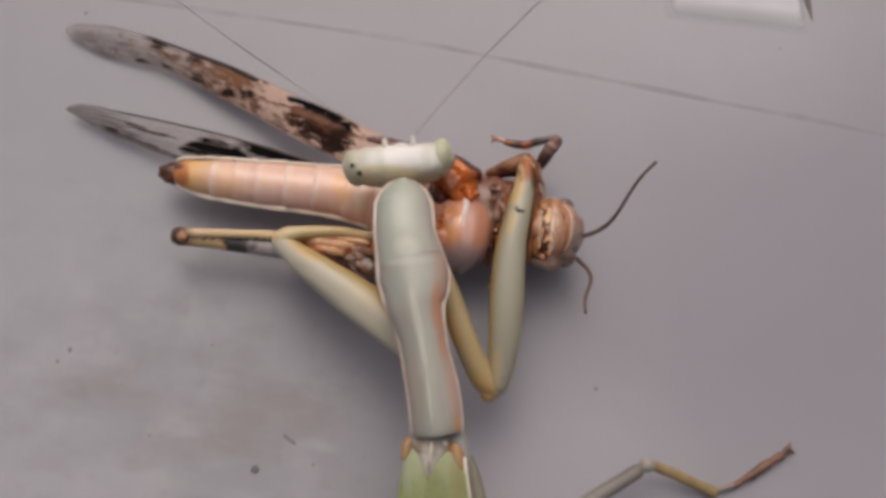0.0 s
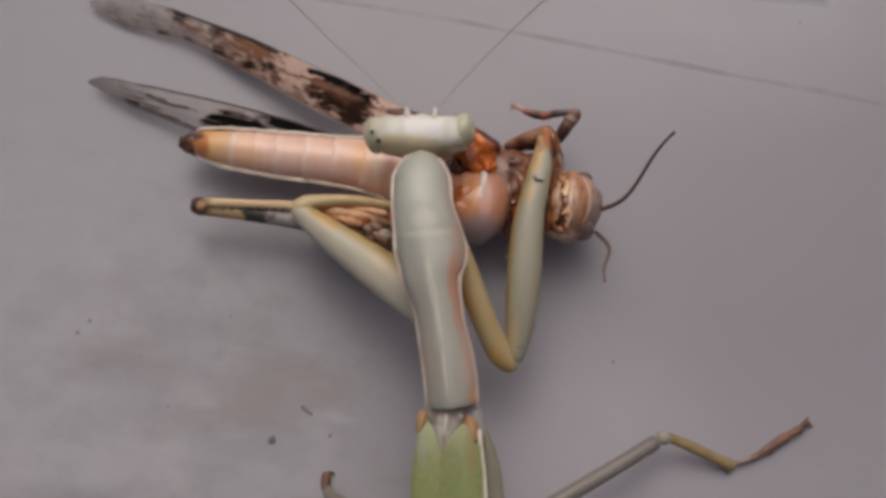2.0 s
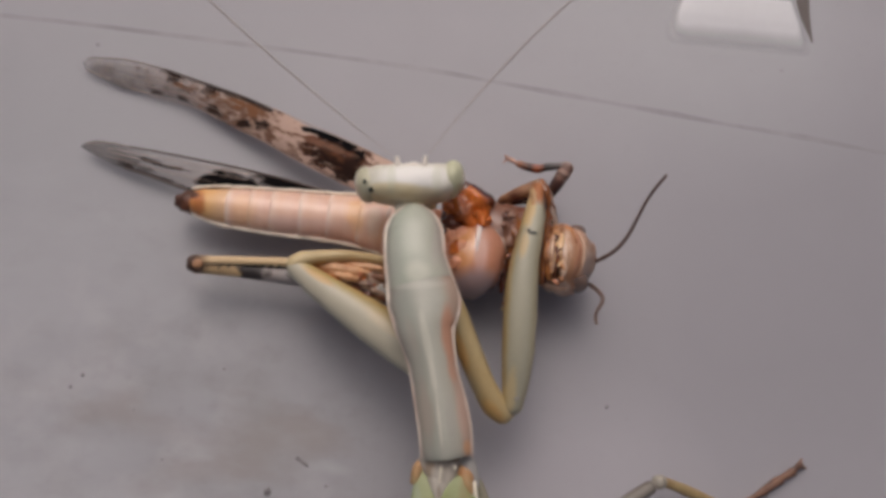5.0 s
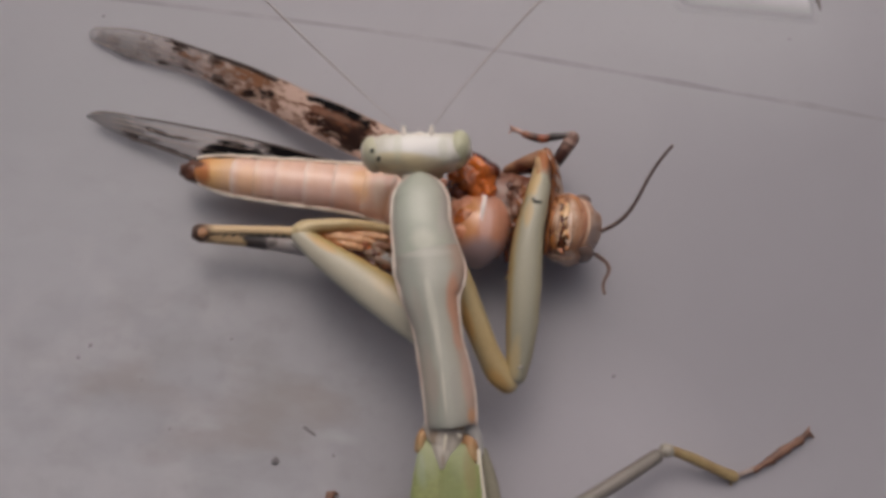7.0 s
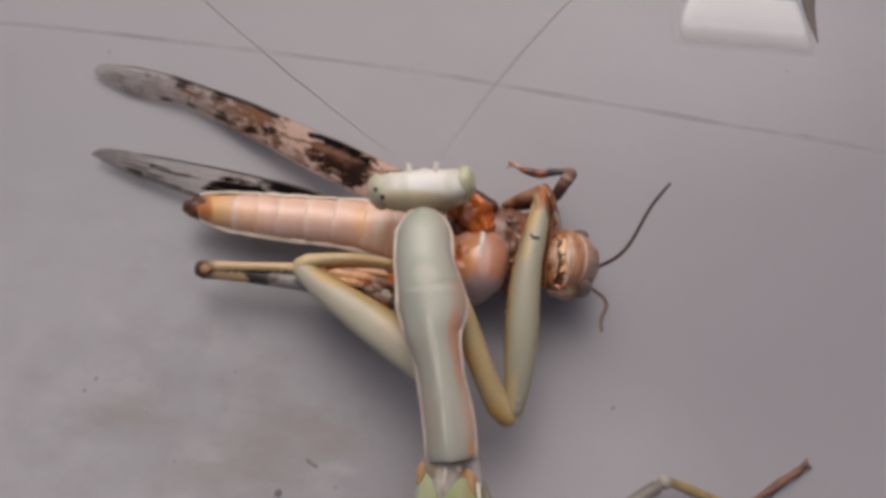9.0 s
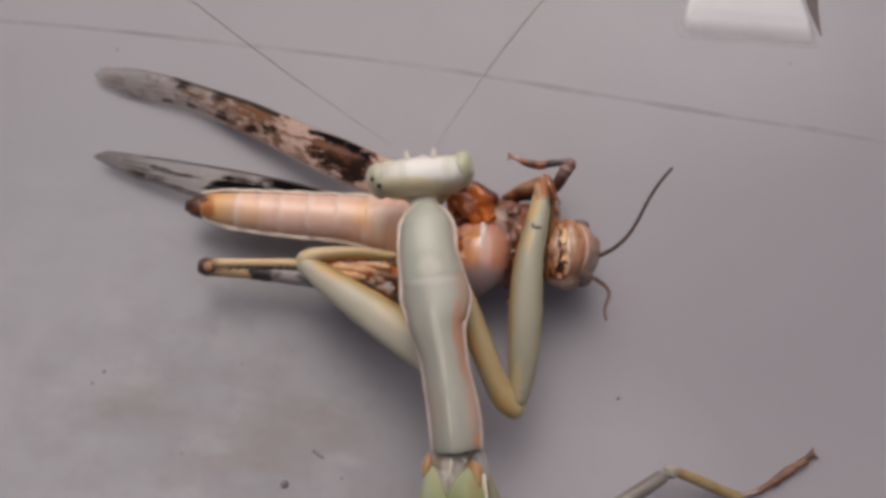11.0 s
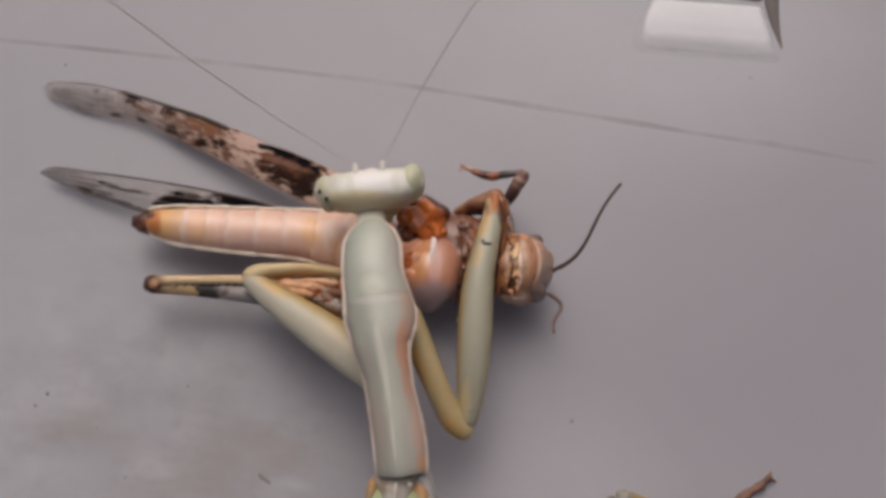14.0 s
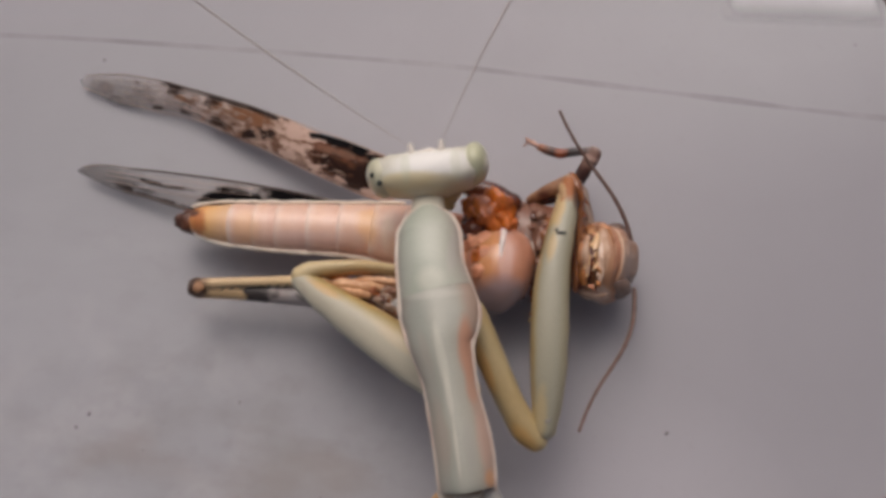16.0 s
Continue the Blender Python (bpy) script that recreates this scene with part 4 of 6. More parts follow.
for i, (rows, mat) in enumerate([([(-8.77, -2.45, 8.4, 0.49, 0.9), (-7.4, -2.93, 8.8, 0.73, 1.1), (-5.69, -3.31, 8.8, 0.73, 1.1)], m_shell), ([(-8.16, -3.28, 8.2, 0.43, 0.8), (-6.79, -3.88, 8.6, 0.67, 1.0), (-5.45, -4.63, 8.6, 0.73, 1.0)], m_lleg), ([(-7.53, -2.05, 8.8, 0.55, 0.9), (-6.31, -2.23, 9.0, 0.85, 1.1), (-5.21, -2.48, 9.0, 0.85, 1.0)], m_lleg_pale),
                               ([(-11.23, -1.89, 8.2, 0.31, 0.6), (-9.25, -2.58, 8.4, 0.43, 0.8), (-8.03, -3.08, 8.4, 0.43, 0.8)], m_gore), ([(-7.02, -3.49, 9.0, 0.48, 0.7), (-5.68, -4.11, 9.0, 0.54, 0.8)], m_shell)]):
    part("torn_shell", body(rows, sub=5, seg=10, wobble=0.3, seed=i * 5.1), mat, hind, "broken grey-white and dark shell piece")
part("thigh_flesh", body([(-13.7, -0.75, 7.9, 0.5, 0.9), (-11.0, -1.35, 8.1, 1.6, 1.4), (-8.3, -1.9, 8.1, 2.5, 1.5), (-5.6, -2.3, 8.0, 3.0, 1.5)], sub=5, seg=16, wobble=0.3, seed=14), m_flesh, hind, "wet orange flesh of the opened thigh")
for i, (at, size, mat) in enumerate([((-8.9, -1.65, 9.2), (2.6, 1.0, 0.9), m_lump), ((-13.3, -0.95, 8.8), (1.6, 0.8, 0.8), m_flesh), ((-11.6, -1.95, 8.8), (2.8, 0.5, 0.7), m_flesh), ((-6.7, -2.3, 9.1), (1.7, 1.5, 0.9), m_shell), ((-7.6, -2.9, 8.9), (1.5, 0.9, 0.8), m_shell), ((-6.1, -3.5, 9.0), (1.6, 1.1, 0.8), m_membrane), ((-9.6, -2.2, 8.8), (2.4, 0.6, 0.7), m_gore), ((-11.6, -0.45, 8.7), (3.8, 0.55, 0.8), m_flesh), ((-8.2, -0.4, 8.8), (3.4, 0.45, 0.7), m_gore), ((-7.2, -3.9, 8.6), (1.8, 0.6, 0.7), m_gore)]):
    part("flesh_lump", blob(at, size, (0, 0, -14), 0.55, i * 5.3, 4), mat, hind, "torn pulp of the opened thigh")
BITS_A, BITS_B = Vector((-9.6, -2.1, 8.9)), Vector((-5.69, -3.11, 9.0))
for i in range(9):
    f, g = random.random(), random.uniform(-0.5, 0.5)
    at = BITS_A.lerp(BITS_B, f) + Vector((0, g * (0.7 + 1.2 * f), random.uniform(-0.3, 0.3)))
    part("torn_shred", blob(at, (random.uniform(0.6, 1.3), random.uniform(0.4, 0.8), 0.6), (0, 0, random.uniform(-60, 30)), 0.7, i * 2.7, 3), (m_muscle, m_gore, m_flesh, m_muscle, m_shell, m_gore, m_flesh)[i % 7], hind)
KN = (14.41, 11.07, 7.0)
fore = part("front_leg", body([(12.93, 8.55, 6.0, 1.27, 1.3), (13.79, 9.81, 6.6, 1.52, 1.4), (14.54, 10.87, 7.0, 1.52, 1.4)], seg=12, wobble=0.16, seed=1), m_lthigh, locust, "dark brown and grey front leg")
shin = part("shin", body([(14.41, 11.07, 7.0, 1.14, 1.1), (13.04, 11.14, 6.8, 0.82, 0.9), (11.16, 11.01, 6.6, 1.01, 1.0), (9.27, 11.42, 6.6, 0.76, 0.8)], seg=10, wobble=0.18, seed=3), m_lshin, fore, pivot=KN)
foot = part("foot", body([(9.27, 11.42, 6.6, 0.51, 0.6), (8.51, 11.89, 6.6, 0.57, 0.6), (7.89, 12.23, 6.4, 0.45, 0.5)], seg=8, wobble=0.08), m_foot, fore, "pale pinkish-brown foot", pivot=KN)
claws = [part("claw", body([(7.96, 12.3, 6.4, 0.32, 0.35), (7.65, 12.61, 6.3, 0.19, 0.2)], seg=6), m_foot, fore, pivot=KN),
         part("claw", body([(7.96, 12.17, 6.4, 0.32, 0.35), (7.52, 11.77, 6.2, 0.19, 0.2)], seg=6), m_foot, fore, pivot=KN)]
part("leg_stump", body([(7.21, 7.48, 6.0, 0.88, 1.0), (8.86, 7.8, 7.0, 1.51, 1.5), (11.15, 8.52, 7.6, 1.75, 1.7)], seg=12, wobble=0.1, seed=5), m_lleg_pale, locust, "tan and dark leg stump")
part("leg_stump", body([(7.1, 7.21, 5.6, 0.63, 0.8), (9.22, 7.28, 6.2, 0.82, 1.0), (11.6, 7.34, 6.4, 1.01, 1.2)], seg=10, wobble=0.12, seed=7), m_gore, locust)
part("leg_stump", body([(12.5, 8.14, 6.4, 0.88, 1.2), (12.82, 6.22, 6.6, 0.75, 1.2), (12.98, 4.12, 7.0, 0.87, 1.2)], seg=10, wobble=0.25, seed=9), m_shell, locust)


def wing(name, front, back, mat, label, arch, thick=0.10):
    """A thin closed wing between its front and back edge, from tip to root, with raised veins."""
    nu, nv = 56, 14
    f, g = spline(front, 8), spline(back, 8)

    def along(rows, t):
        seg_l = [0.0]
        for a, b2 in zip(rows, rows[1:]):
            seg_l.append(seg_l[-1] + float(np.linalg.norm(b2[:3] - a[:3])))
        s = t * seg_l[-1]
        return np.array([np.interp(s, seg_l, [r[k] for r in rows]) for k in range(3)])

    def at(u, v):
        a, b2 = along(f, u), along(g, u)
        p = a + (b2 - a) * v
        p[2] += arch * math.sin(math.pi * v) * (0.4 + 0.6 * u) + 0.06 * noise.noise(Vector((u * 9, v * 4, arch)))
        return Vector(p)

    bm = bmesh.new()
    uv = bm.loops.layers.uv.verify()
    grid = [[at(i / nu, k / nv) for k in range(nv + 1)] for i in range(nu + 1)]
    up = [[bm.verts.new(p + Vector((0, 0, thick / 2))) for p in row] for row in grid]
    lo = [[bm.verts.new(p - Vector((0, 0, thick / 2))) for p in row] for row in grid]

    def quad(vs, ws):
        face = bm.faces.new(vs)
        for loop, w in zip(face.loops, ws):
            loop[uv].uv = w

    for i in range(nu):
        for k in range(nv):
            w = [(i / nu, k / nv), ((i + 1) / nu, k / nv), ((i + 1) / nu, (k + 1) / nv), (i / nu, (k + 1) / nv)]
            quad((up[i][k], up[i + 1][k], up[i + 1][k + 1], up[i][k + 1]), w)
            quad((lo[i][k], lo[i][k + 1], lo[i + 1][k + 1], lo[i + 1][k]), [w[0], w[3], w[2], w[1]])
        for k in (0, nv):
            w = [(i / nu, k / nv), ((i + 1) / nu, k / nv)]
            quad((up[i][k], lo[i][k], lo[i + 1][k], up[i + 1][k]), [w[0], w[0], w[1], w[1]])
    for i in (0, nu):
        for k in range(nv):
            w = [(i / nu, k / nv), (i / nu, (k + 1) / nv)]
            quad((up[i][k], up[i][k + 1], lo[i][k + 1], lo[i][k]), [w[0], w[1], w[1], w[0]])
    ob = part(name, bm, mat, locust, label)
    return ob, at


def vein(owner, at, line, radius, mat):
    part("vein", thread([tuple(at(u, v) + Vector((0, 0, 0.07))) for u, v in line], [radius] * len(line), seg=6, sub=3), mat, owner)




def mark(m, colour, z, rows, strength=0.95, rough=2.6, grain=1500, slant=-23, edge=(0.6, 1.2)):
    """Ragged marks of one colour on a wing. rows: x, y, half length, breadth, turn."""
    stain(m, LO, [(colour, (x, y, z, r * 1.2, flat * 1.2), turn, strength) for x, y, r, flat, turn in rows], rough, grain, slant, edge)


mark(m_wing_a, (0.20, 0.17, 0.15), 5.0, [(-37.31, 23.53, 2.6, 0.16, -16), (-35.81, 24.56, 0.9, 0.4, 20), (-34.00, 23.57, 0.8, 0.35, -10), (-34.60, 24.88, 0.5, 0.8, 0), (-31.58, 23.19, 0.7, 0.4, -10), (-29.96, 22.58, 1.2, 0.25, -14), (-39.31, 25.31, 1, 0.5, -30)], 0.5)
mark(m_wing_a, (0.24, 0.135, 0.085), 5.0, [(-22.86, 19.50, 4.2, 0.36, -24), (-21.54, 17.67, 2.6, 0.36, -24)], 0.72, 2.0)
mark(m_wing_a, (0.05, 0.022, 0.014), 6.0, [(-11.47, 13.49, 3.1, 0.62, -25), (-9.65, 11.82, 1.6, 0.8, -25)], 0.97, 0.9)
mark(m_wing_a, W_BROWN, 5.0, [(-19.69, 16.52, 0.75, 0.9, -20), (-24.14, 18.44, 0.9, 0.5, -25), (-27.92, 20.72, 0.5, 0.5, -20), (-22.86, 19.10, 1.1, 0.5, -20), (-29.15, 22.89, 0.7, 0.6, -20)], 0.8)
mark(m_wing_a, W_BROWN, 5.0, [(-16.71, 13.96, 1.33, 0.32, -32), (-14.39, 12.59, 0.9, 0.43, -30), (-6.95, 11.23, 0.36, 0.83, 0)], 0.55)
mark(m_wing_a, (0.10, 0.042, 0.022), 6.0, [(-14.74, 13.96, 1.05, 0.56, -25), (-12.11, 12.57, 2.6, 0.3, -24), (-8.33, 11.98, 0.7, 1.1, -30), (-10.26, 11.34, 1.7, 0.45, -20)], 0.95, 1.8)
mark(m_wing_a, W_RUST, 5.0, [(-30.87, 23.38, 0.73, 0.42, -10), (-26.29, 21.74, 0.85, 0.54, -40), (-24.57, 20.88, 0.8, 0.67, -20), (-23.08, 20.31, 0.8, 0.75, -10), (-21.18, 19.63, 1.4, 0.41, -22), (-21.83, 19.13, 1.05, 0.38, -20)], 0.92)
mark(m_wing_a, (0.14, 0.055, 0.03), 6.0, [(-13.99, 15.18, 0.95, 0.5, -20), (-12.67, 14.48, 2, 0.22, -22), (-10.32, 13.22, 1.6, 0.3, -26)], 1.0)
mark(m_wing_a, W_DARK, 5.0, [(-35.75, 25.63, 0.3, 0.7, 0), (-31.34, 24.38, 0.75, 0.73, -15), (-31.01, 24.50, 1.5, 0.25, -20), (-33.41, 22.52, 0.6, 0.44, -15), (-30.45, 21.61, 0.7, 0.5, -25), (-26.55, 20.02, 1, 0.36, -28), (-24.41, 21.90, 2.9, 0.1, -21), (-20.33, 19.92, 1.5, 0.25, -28)], 0.9, 1.6)
mark(m_wing_a, W_DARK, 5.0, [(-22.45, 17.92, 0.6, 0.67, -10), (-21.11, 17.57, 1.2, 0.39, -15), (-26.85, 22.54, 0.7, 0.7, -30)], 0.85)
mark(m_wing_a, W_DARK, 6.0, [(-13.76, 13.55, 1.15, 0.39, -26), (-11.79, 12.21, 1.15, 0.33, -24), (-9.65, 11.51, 1.15, 0.72, -20), (-10.47, 10.79, 1.25, 0.35, -15), (-11.17, 13.69, 0.5, 0.5, -20)], 0.95)
mark(m_wing_a, W_BLACK, 6.0, [(-15.01, 16.47, 0.5, 0.57, -20), (-13.69, 16.17, 1.25, 0.38, -22), (-12.04, 15.27, 1.85, 0.3, -24), (-10.07, 14.00, 1.1, 0.53, -28), (-8.77, 12.77, 0.6, 0.78, -30), (-4.10, 10.98, 1.05, 0.29, -5)], 1.0, 0.6)
mark(m_wing_a, (0.21, 0.115, 0.075), 6.0, [(-12.18, 14.07, 2.5, 0.11, -25)], 0.75, 1.2)
mark(m_wing_a, (0.55, 0.40, 0.30), 6.0, [(-12.43, 12.05, 0.42, 0.36, -20), (-21.76, 17.27, 0.36, 0.67, 0), (-20.29, 16.84, 0.24, 1.5, 0)], 0.4, 4.0, 2600)
front_a = [(-42.36, 26.52, 1.00), (-42.01, 26.98, 0.98), (-41.09, 27.26, 1.02), (-39.13, 27.08, 1.12), (-36.75, 26.76, 1.22), (-33.99, 25.96, 1.45), (-31.23, 24.94, 1.71), (-27.76, 23.47, 2.21), (-24.31, 22.06, 2.77), (-20.90, 20.50, 3.39), (-17.50, 18.55, 4.16), (-14.81, 16.91, 4.73), (-12.17, 15.68, 5.34), (-8.90, 13.99, 6.14), (-5.69, 12.07, 6.89), (-3.16, 10.59, 7.40)]
back_a = [(-42.36, 26.46, 0.90), (-42.18, 25.94, 0.89), (-41.59, 25.40, 0.75), (-40.09, 24.63, 0.67), (-38.03, 23.57, 0.67), (-35.31, 22.90, 0.78), (-32.58, 22.31, 1.02), (-29.83, 21.43, 1.30), (-26.35, 19.32, 1.73), (-22.91, 17.25, 2.31), (-19.50, 15.38, 2.95), (-16.13, 13.17, 3.64), (-12.79, 11.04, 4.39), (-9.53, 9.20, 5.18), (-6.95, 8.07, 5.85)]
wing_a, surf_a = wing("forewing", front_a, back_a, m_wing_a, "tan wing mottled with brown and black, clear tip", 0.5)
vein(wing_a, surf_a, [(0.02, 0.0), (0.12, 0.0), (0.24, 0.0)], 0.07, m_vein_pale)
vein(wing_a, surf_a, [(0.24, 0.0), (0.3, 0.01), (0.4, 0.02), (0.5, 0.03), (0.58, 0.06)], 0.15, m_vein)
vein(wing_a, surf_a, [(0.58, 0.0), (0.8, 0.0), (1.0, 0.0)], 0.06, m_vein_tan)
vein(wing_a, surf_a, [(0.02, 1.0), (0.2, 1.0), (0.4, 1.0), (0.6, 1.0), (0.8, 1.0), (1.0, 1.0)], 0.05, m_vein_tan)
for v0, v1 in ((0.22, 0.16), (0.42, 0.34), (0.62, 0.55), (0.82, 0.76)):
    vein(wing_a, surf_a, [(0.04, v0 * 0.6 + 0.2), (0.16, v0), (0.3, v0 * 0.5 + v1 * 0.5), (0.5, v1)], 0.035, m_vein_pale)
for i in range(26):
    u, v = 0.05 + i * 0.0165, 0.12 + 0.19 * (i * 7 % 4)
    vein(wing_a, surf_a, [(u, v), (u + 0.012 * math.sin(i * 1.7), v + 0.09), (u + 0.008, v + 0.19)], 0.026, m_vein_pale)
mark(m_wing_b, (0.16, 0.13, 0.11), 2.5, [(-38.6, 15.6, 2.7, 0.20, -14), (-36.6, 14.6, 1.6, 0.4, -24), (-34.6, 14.2, 1.4, 0.3, -20)], 0.5, 2.0, 900, -18, (0.3, 1.5))
mark(m_wing_b, W_DARK, 2.5, [(-32.9, 14.0, 2.0, 0.09, -22), (-30.6, 13.2, 1.6, 0.10, -14), (-35.87, 13.8, 0.9, 0.28, -20), (-32.64, 12.25, 3.0, 0.08, -24), (-33.5, 13.2, 1.6, 0.06, -24)], 0.85, 1.6, 1200, -18)
mark(m_wing_b, W_BLACK, 2.5, [(-26.2, 11.5, 1.5, 0.34, 4), (-24.33, 11.05, 2.2, 0.5, -12), (-22.16, 10.3, 2.5, 0.34, -12), (-17.66, 10.72, 3.1, 0.25, -17), (-14.09, 9.52, 2.8, 0.19, -22), (-28.4, 10.35, 1.4, 0.17, -24)], 1.0, 0.6, 1300, -14)
front_b = [(-41.35, 16.3, 2.0), (-40.6, 16.7, 2.0), (-39.2, 16.82, 2.1), (-35.85, 15.95, 2.3), (-32.52, 15.2, 2.5), (-29.2, 14.39, 2.7), (-25.9, 13.51, 2.9), (-22.59, 12.6, 3.2), (-19.29, 11.73, 3.6), (-16.01, 10.61, 4.0), (-12.76, 9.15, 4.4), (-8.89, 7.86, 5.0)]
back_b = [(-41.35, 16.23, 1.7), (-39.75, 15.23, 1.5), (-37.24, 13.9, 1.5), (-34.56, 12.98, 1.6), (-31.86, 11.83, 1.8), (-29.17, 10.62, 2.0), (-27.16, 9.88, 2.2), (-23.84, 8.59, 2.5), (-17.32, 7.31, 3.0), (-12.14, 6.74, 3.6), (-8.93, 6.17, 4.0)]
wing_b, surf_b = wing("hindwing", front_b, back_b, m_wing_b, "folded smoky wing, clear with black patches", 0.25)
vein(wing_b, surf_b, [(0.02, 0.0), (0.1, 0.0), (0.18, 0.0)], 0.06, m_vein_pale)
vein(wing_b, surf_b, [(0.18, 0.0), (0.3, 0.0), (0.6, 0.0), (1.0, 0.0)], 0.12, m_vein)
vein(wing_b, surf_b, [(0.17, 0.99), (0.25, 1.0), (0.32, 1.0), (0.45, 1.0)], 0.15, m_vein)
for v0, v1 in ((0.3, 0.12), (0.5, 0.30), (0.75, 0.55)):
    vein(wing_b, surf_b, [(0.1, v0), (0.3, v0 * 0.6 + v1 * 0.4), (0.6, v1)], 0.035, m_vein_pale)

# ---- the mantis ----
MO = (3.0, -5.0, 0.0)
mantis = thing("praying_mantis", MO, "pale green praying mantis gripping and eating a locust", "insect")
ROSE = (0.50, 0.25, 0.15)
stain(m_pronotum, MO, [(ROSE, (1.13, -9.74, 17.0, 0.73, 3.6), 4, 0.8), (ROSE, (1.46, -13.38, 16.6, 0.45, 3.6), 7, 0.5), ((0.52, 0.35, 0.27), (2.35, -17.51, 16.0, 0.61, 4.5), 5, 0.55), ((0.58, 0.30, 0.14), (2.9, -21.05, 15.4, 0.5, 1.6), 0, 0.7), ((0.34, 0.36, 0.30), (-3.16, -7.91, 16.6, 1.02, 2.6), 8, 0.5), ((0.31, 0.30, 0.25), (-1.79, -13.01, 16.2, 0.67, 4.0), 14, 0.4), ((0.70, 0.67, 0.56), (0.12, -18.71, 16.6, 0.17, 16.0), 6, 0.6), ((0.62, 0.61, 0.50), (-1.06, -10.69, 17.4, 0.39, 8.0), 11, 0.5)], 0.45, 240)
stain(m_pronotum, MO, [((0.36, 0.30, 0.24), (-1.17, -17.47, 15.8, 0.67, 4.5), 8, 0.6), ((0.40, 0.38, 0.33), (1.23, -18.65, 16.2, 0.5, 5.0), 5, 0.5), ((0.62, 0.60, 0.50), (-0.44, -14.23, 16.6, 0.28, 7.0), 9, 0.6), ((0.38, 0.34, 0.28), (-2.48, -10.19, 16.4, 0.51, 4.0), 16, 0.5), ((0.46, 0.47, 0.40), (0.06, -6.95, 17.4, 0.79, 1.8), 0, 0.4)], 0.6, 330)
stain(m_prozona, MO, [((0.40, 0.41, 0.34), (-4.1, -2.2, 17.2, 0.51, 5.0), 3, 0.5), ((0.46, 0.42, 0.37), (0.01, -1.01, 17.2, 0.51, 4.5), -6, 0.45), ((0.62, 0.62, 0.50), (-1.92, -3.84, 17.8, 1.36, 0.9), 0, 0.5)], 0.45, 240)
stain(m_pronotum, MO, [((0.60, 0.59, 0.50), (-1.8, -5.13, 17.8, 2.6, 0.16), 3, 0.35)], 0.3, 260)
stain(m_wing, MO, [((0.38, 0.40, 0.24), (-1.51, -25.06, 13.0, 0.9, 2.2), 12, 0.6), ((0.34, 0.36, 0.20), (1.75, -25.23, 13.0, 1.01, 2.0), -10, 0.5), ((0.20, 0.24, 0.10), (0.9, -28.26, 13.0, 1.12, 2.5), 0, 0.4), ((0.30, 0.24, 0.11), (2.69, -26.34, 13.0, 0.67, 4.0), 5, 0.6), ((0.36, 0.40, 0.30), (-2.24, -26.06, 13.0, 0.56, 3.5), 8, 0.5)], 0.4, 400)
PRO = [(-2.32, 3.72, 15.4, 1.59, 1.4), (-2.31, 3.39, 15.5, 3.02, 1.9), (-2.29, 2.88, 15.6, 4.22, 2.2), (-2.28, 2.21, 15.75, 5.16, 2.45), (-2.27, 1.45, 15.9, 5.8, 2.6), (-2.26, 0.66, 16.0, 6.14, 2.7), (-2.15, -1.91, 16.2, 6.38, 3.0), (-1.6, -4.59, 16.2, 7.0, 3.1), (-1.28, -6.33, 16.1, 7.5, 3.1), (-1.22, -7.77, 16.0, 7.05, 3.1), (-1.24, -9.21, 15.9, 6.13, 3.1), (-0.96, -10.61, 15.7, 5.56, 3.0), (-0.59, -12.3, 15.5, 5.15, 2.9), (-0.33, -13.7, 15.3, 5.03, 2.9), (0.2, -16.21, 15.0, 5.35, 2.8), (0.65, -18.98, 14.6, 5.5, 2.7), (0.82, -21.06, 14.2, 5.39, 2.4), (0.9, -21.81, 13.9, 5.22, 2.2)]
FINE = spline(PRO, 5)
NARROW = [(*r[:3], r[3] - 0.45, r[4]) for r in FINE]
front_rows, rear_rows = NARROW[:36], NARROW[35:]
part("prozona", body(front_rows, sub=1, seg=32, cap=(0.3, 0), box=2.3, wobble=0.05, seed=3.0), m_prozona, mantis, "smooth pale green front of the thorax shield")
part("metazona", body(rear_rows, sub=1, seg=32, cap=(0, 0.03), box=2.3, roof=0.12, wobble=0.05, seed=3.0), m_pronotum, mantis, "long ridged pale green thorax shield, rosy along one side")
rim = []
for i, r in enumerate(spline(PRO, 3)):
    rim.append([(r[0] + side * (r[3] / 2 - 0.2), r[1], r[2] + 0.06, 0.5 - 0.2 * max(0.0, (i - 27) / 24), 0.44) for side in (-1, 1)])
x0, y0, z0 = PRO[0][:3]
tip = (x0, y0 + 0.06, z0 + 0.06, 0.5, 0.44)
part("shield_rim", body([p[0] for p in reversed(rim)] + [tip] + [p[1] for p in rim], sub=2, seg=8, wobble=0.05, seed=1), m_rim, mantis, "cream and pink raised rim of the shield")
part("shield_joint", body([(-1.23, -22.08, 13.8, 0.28, 0.6), (-0.22, -22.16, 14.05, 0.34, 0.7), (0.9, -22.12, 14.2, 0.5, 0.8), (1.91, -22.05, 14.05, 0.45, 0.8)], seg=10), m_joint, mantis, "brown joint behind the thorax shield")

# head
HP = (-2.74, 5.73, 13.4)
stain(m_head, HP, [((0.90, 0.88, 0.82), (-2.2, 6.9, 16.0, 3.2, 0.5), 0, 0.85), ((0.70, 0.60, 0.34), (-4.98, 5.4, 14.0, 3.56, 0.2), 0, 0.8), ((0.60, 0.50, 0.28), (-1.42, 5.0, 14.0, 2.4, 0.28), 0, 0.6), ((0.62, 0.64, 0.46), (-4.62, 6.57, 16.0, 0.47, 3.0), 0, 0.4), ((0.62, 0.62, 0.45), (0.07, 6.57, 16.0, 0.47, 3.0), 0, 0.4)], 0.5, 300)
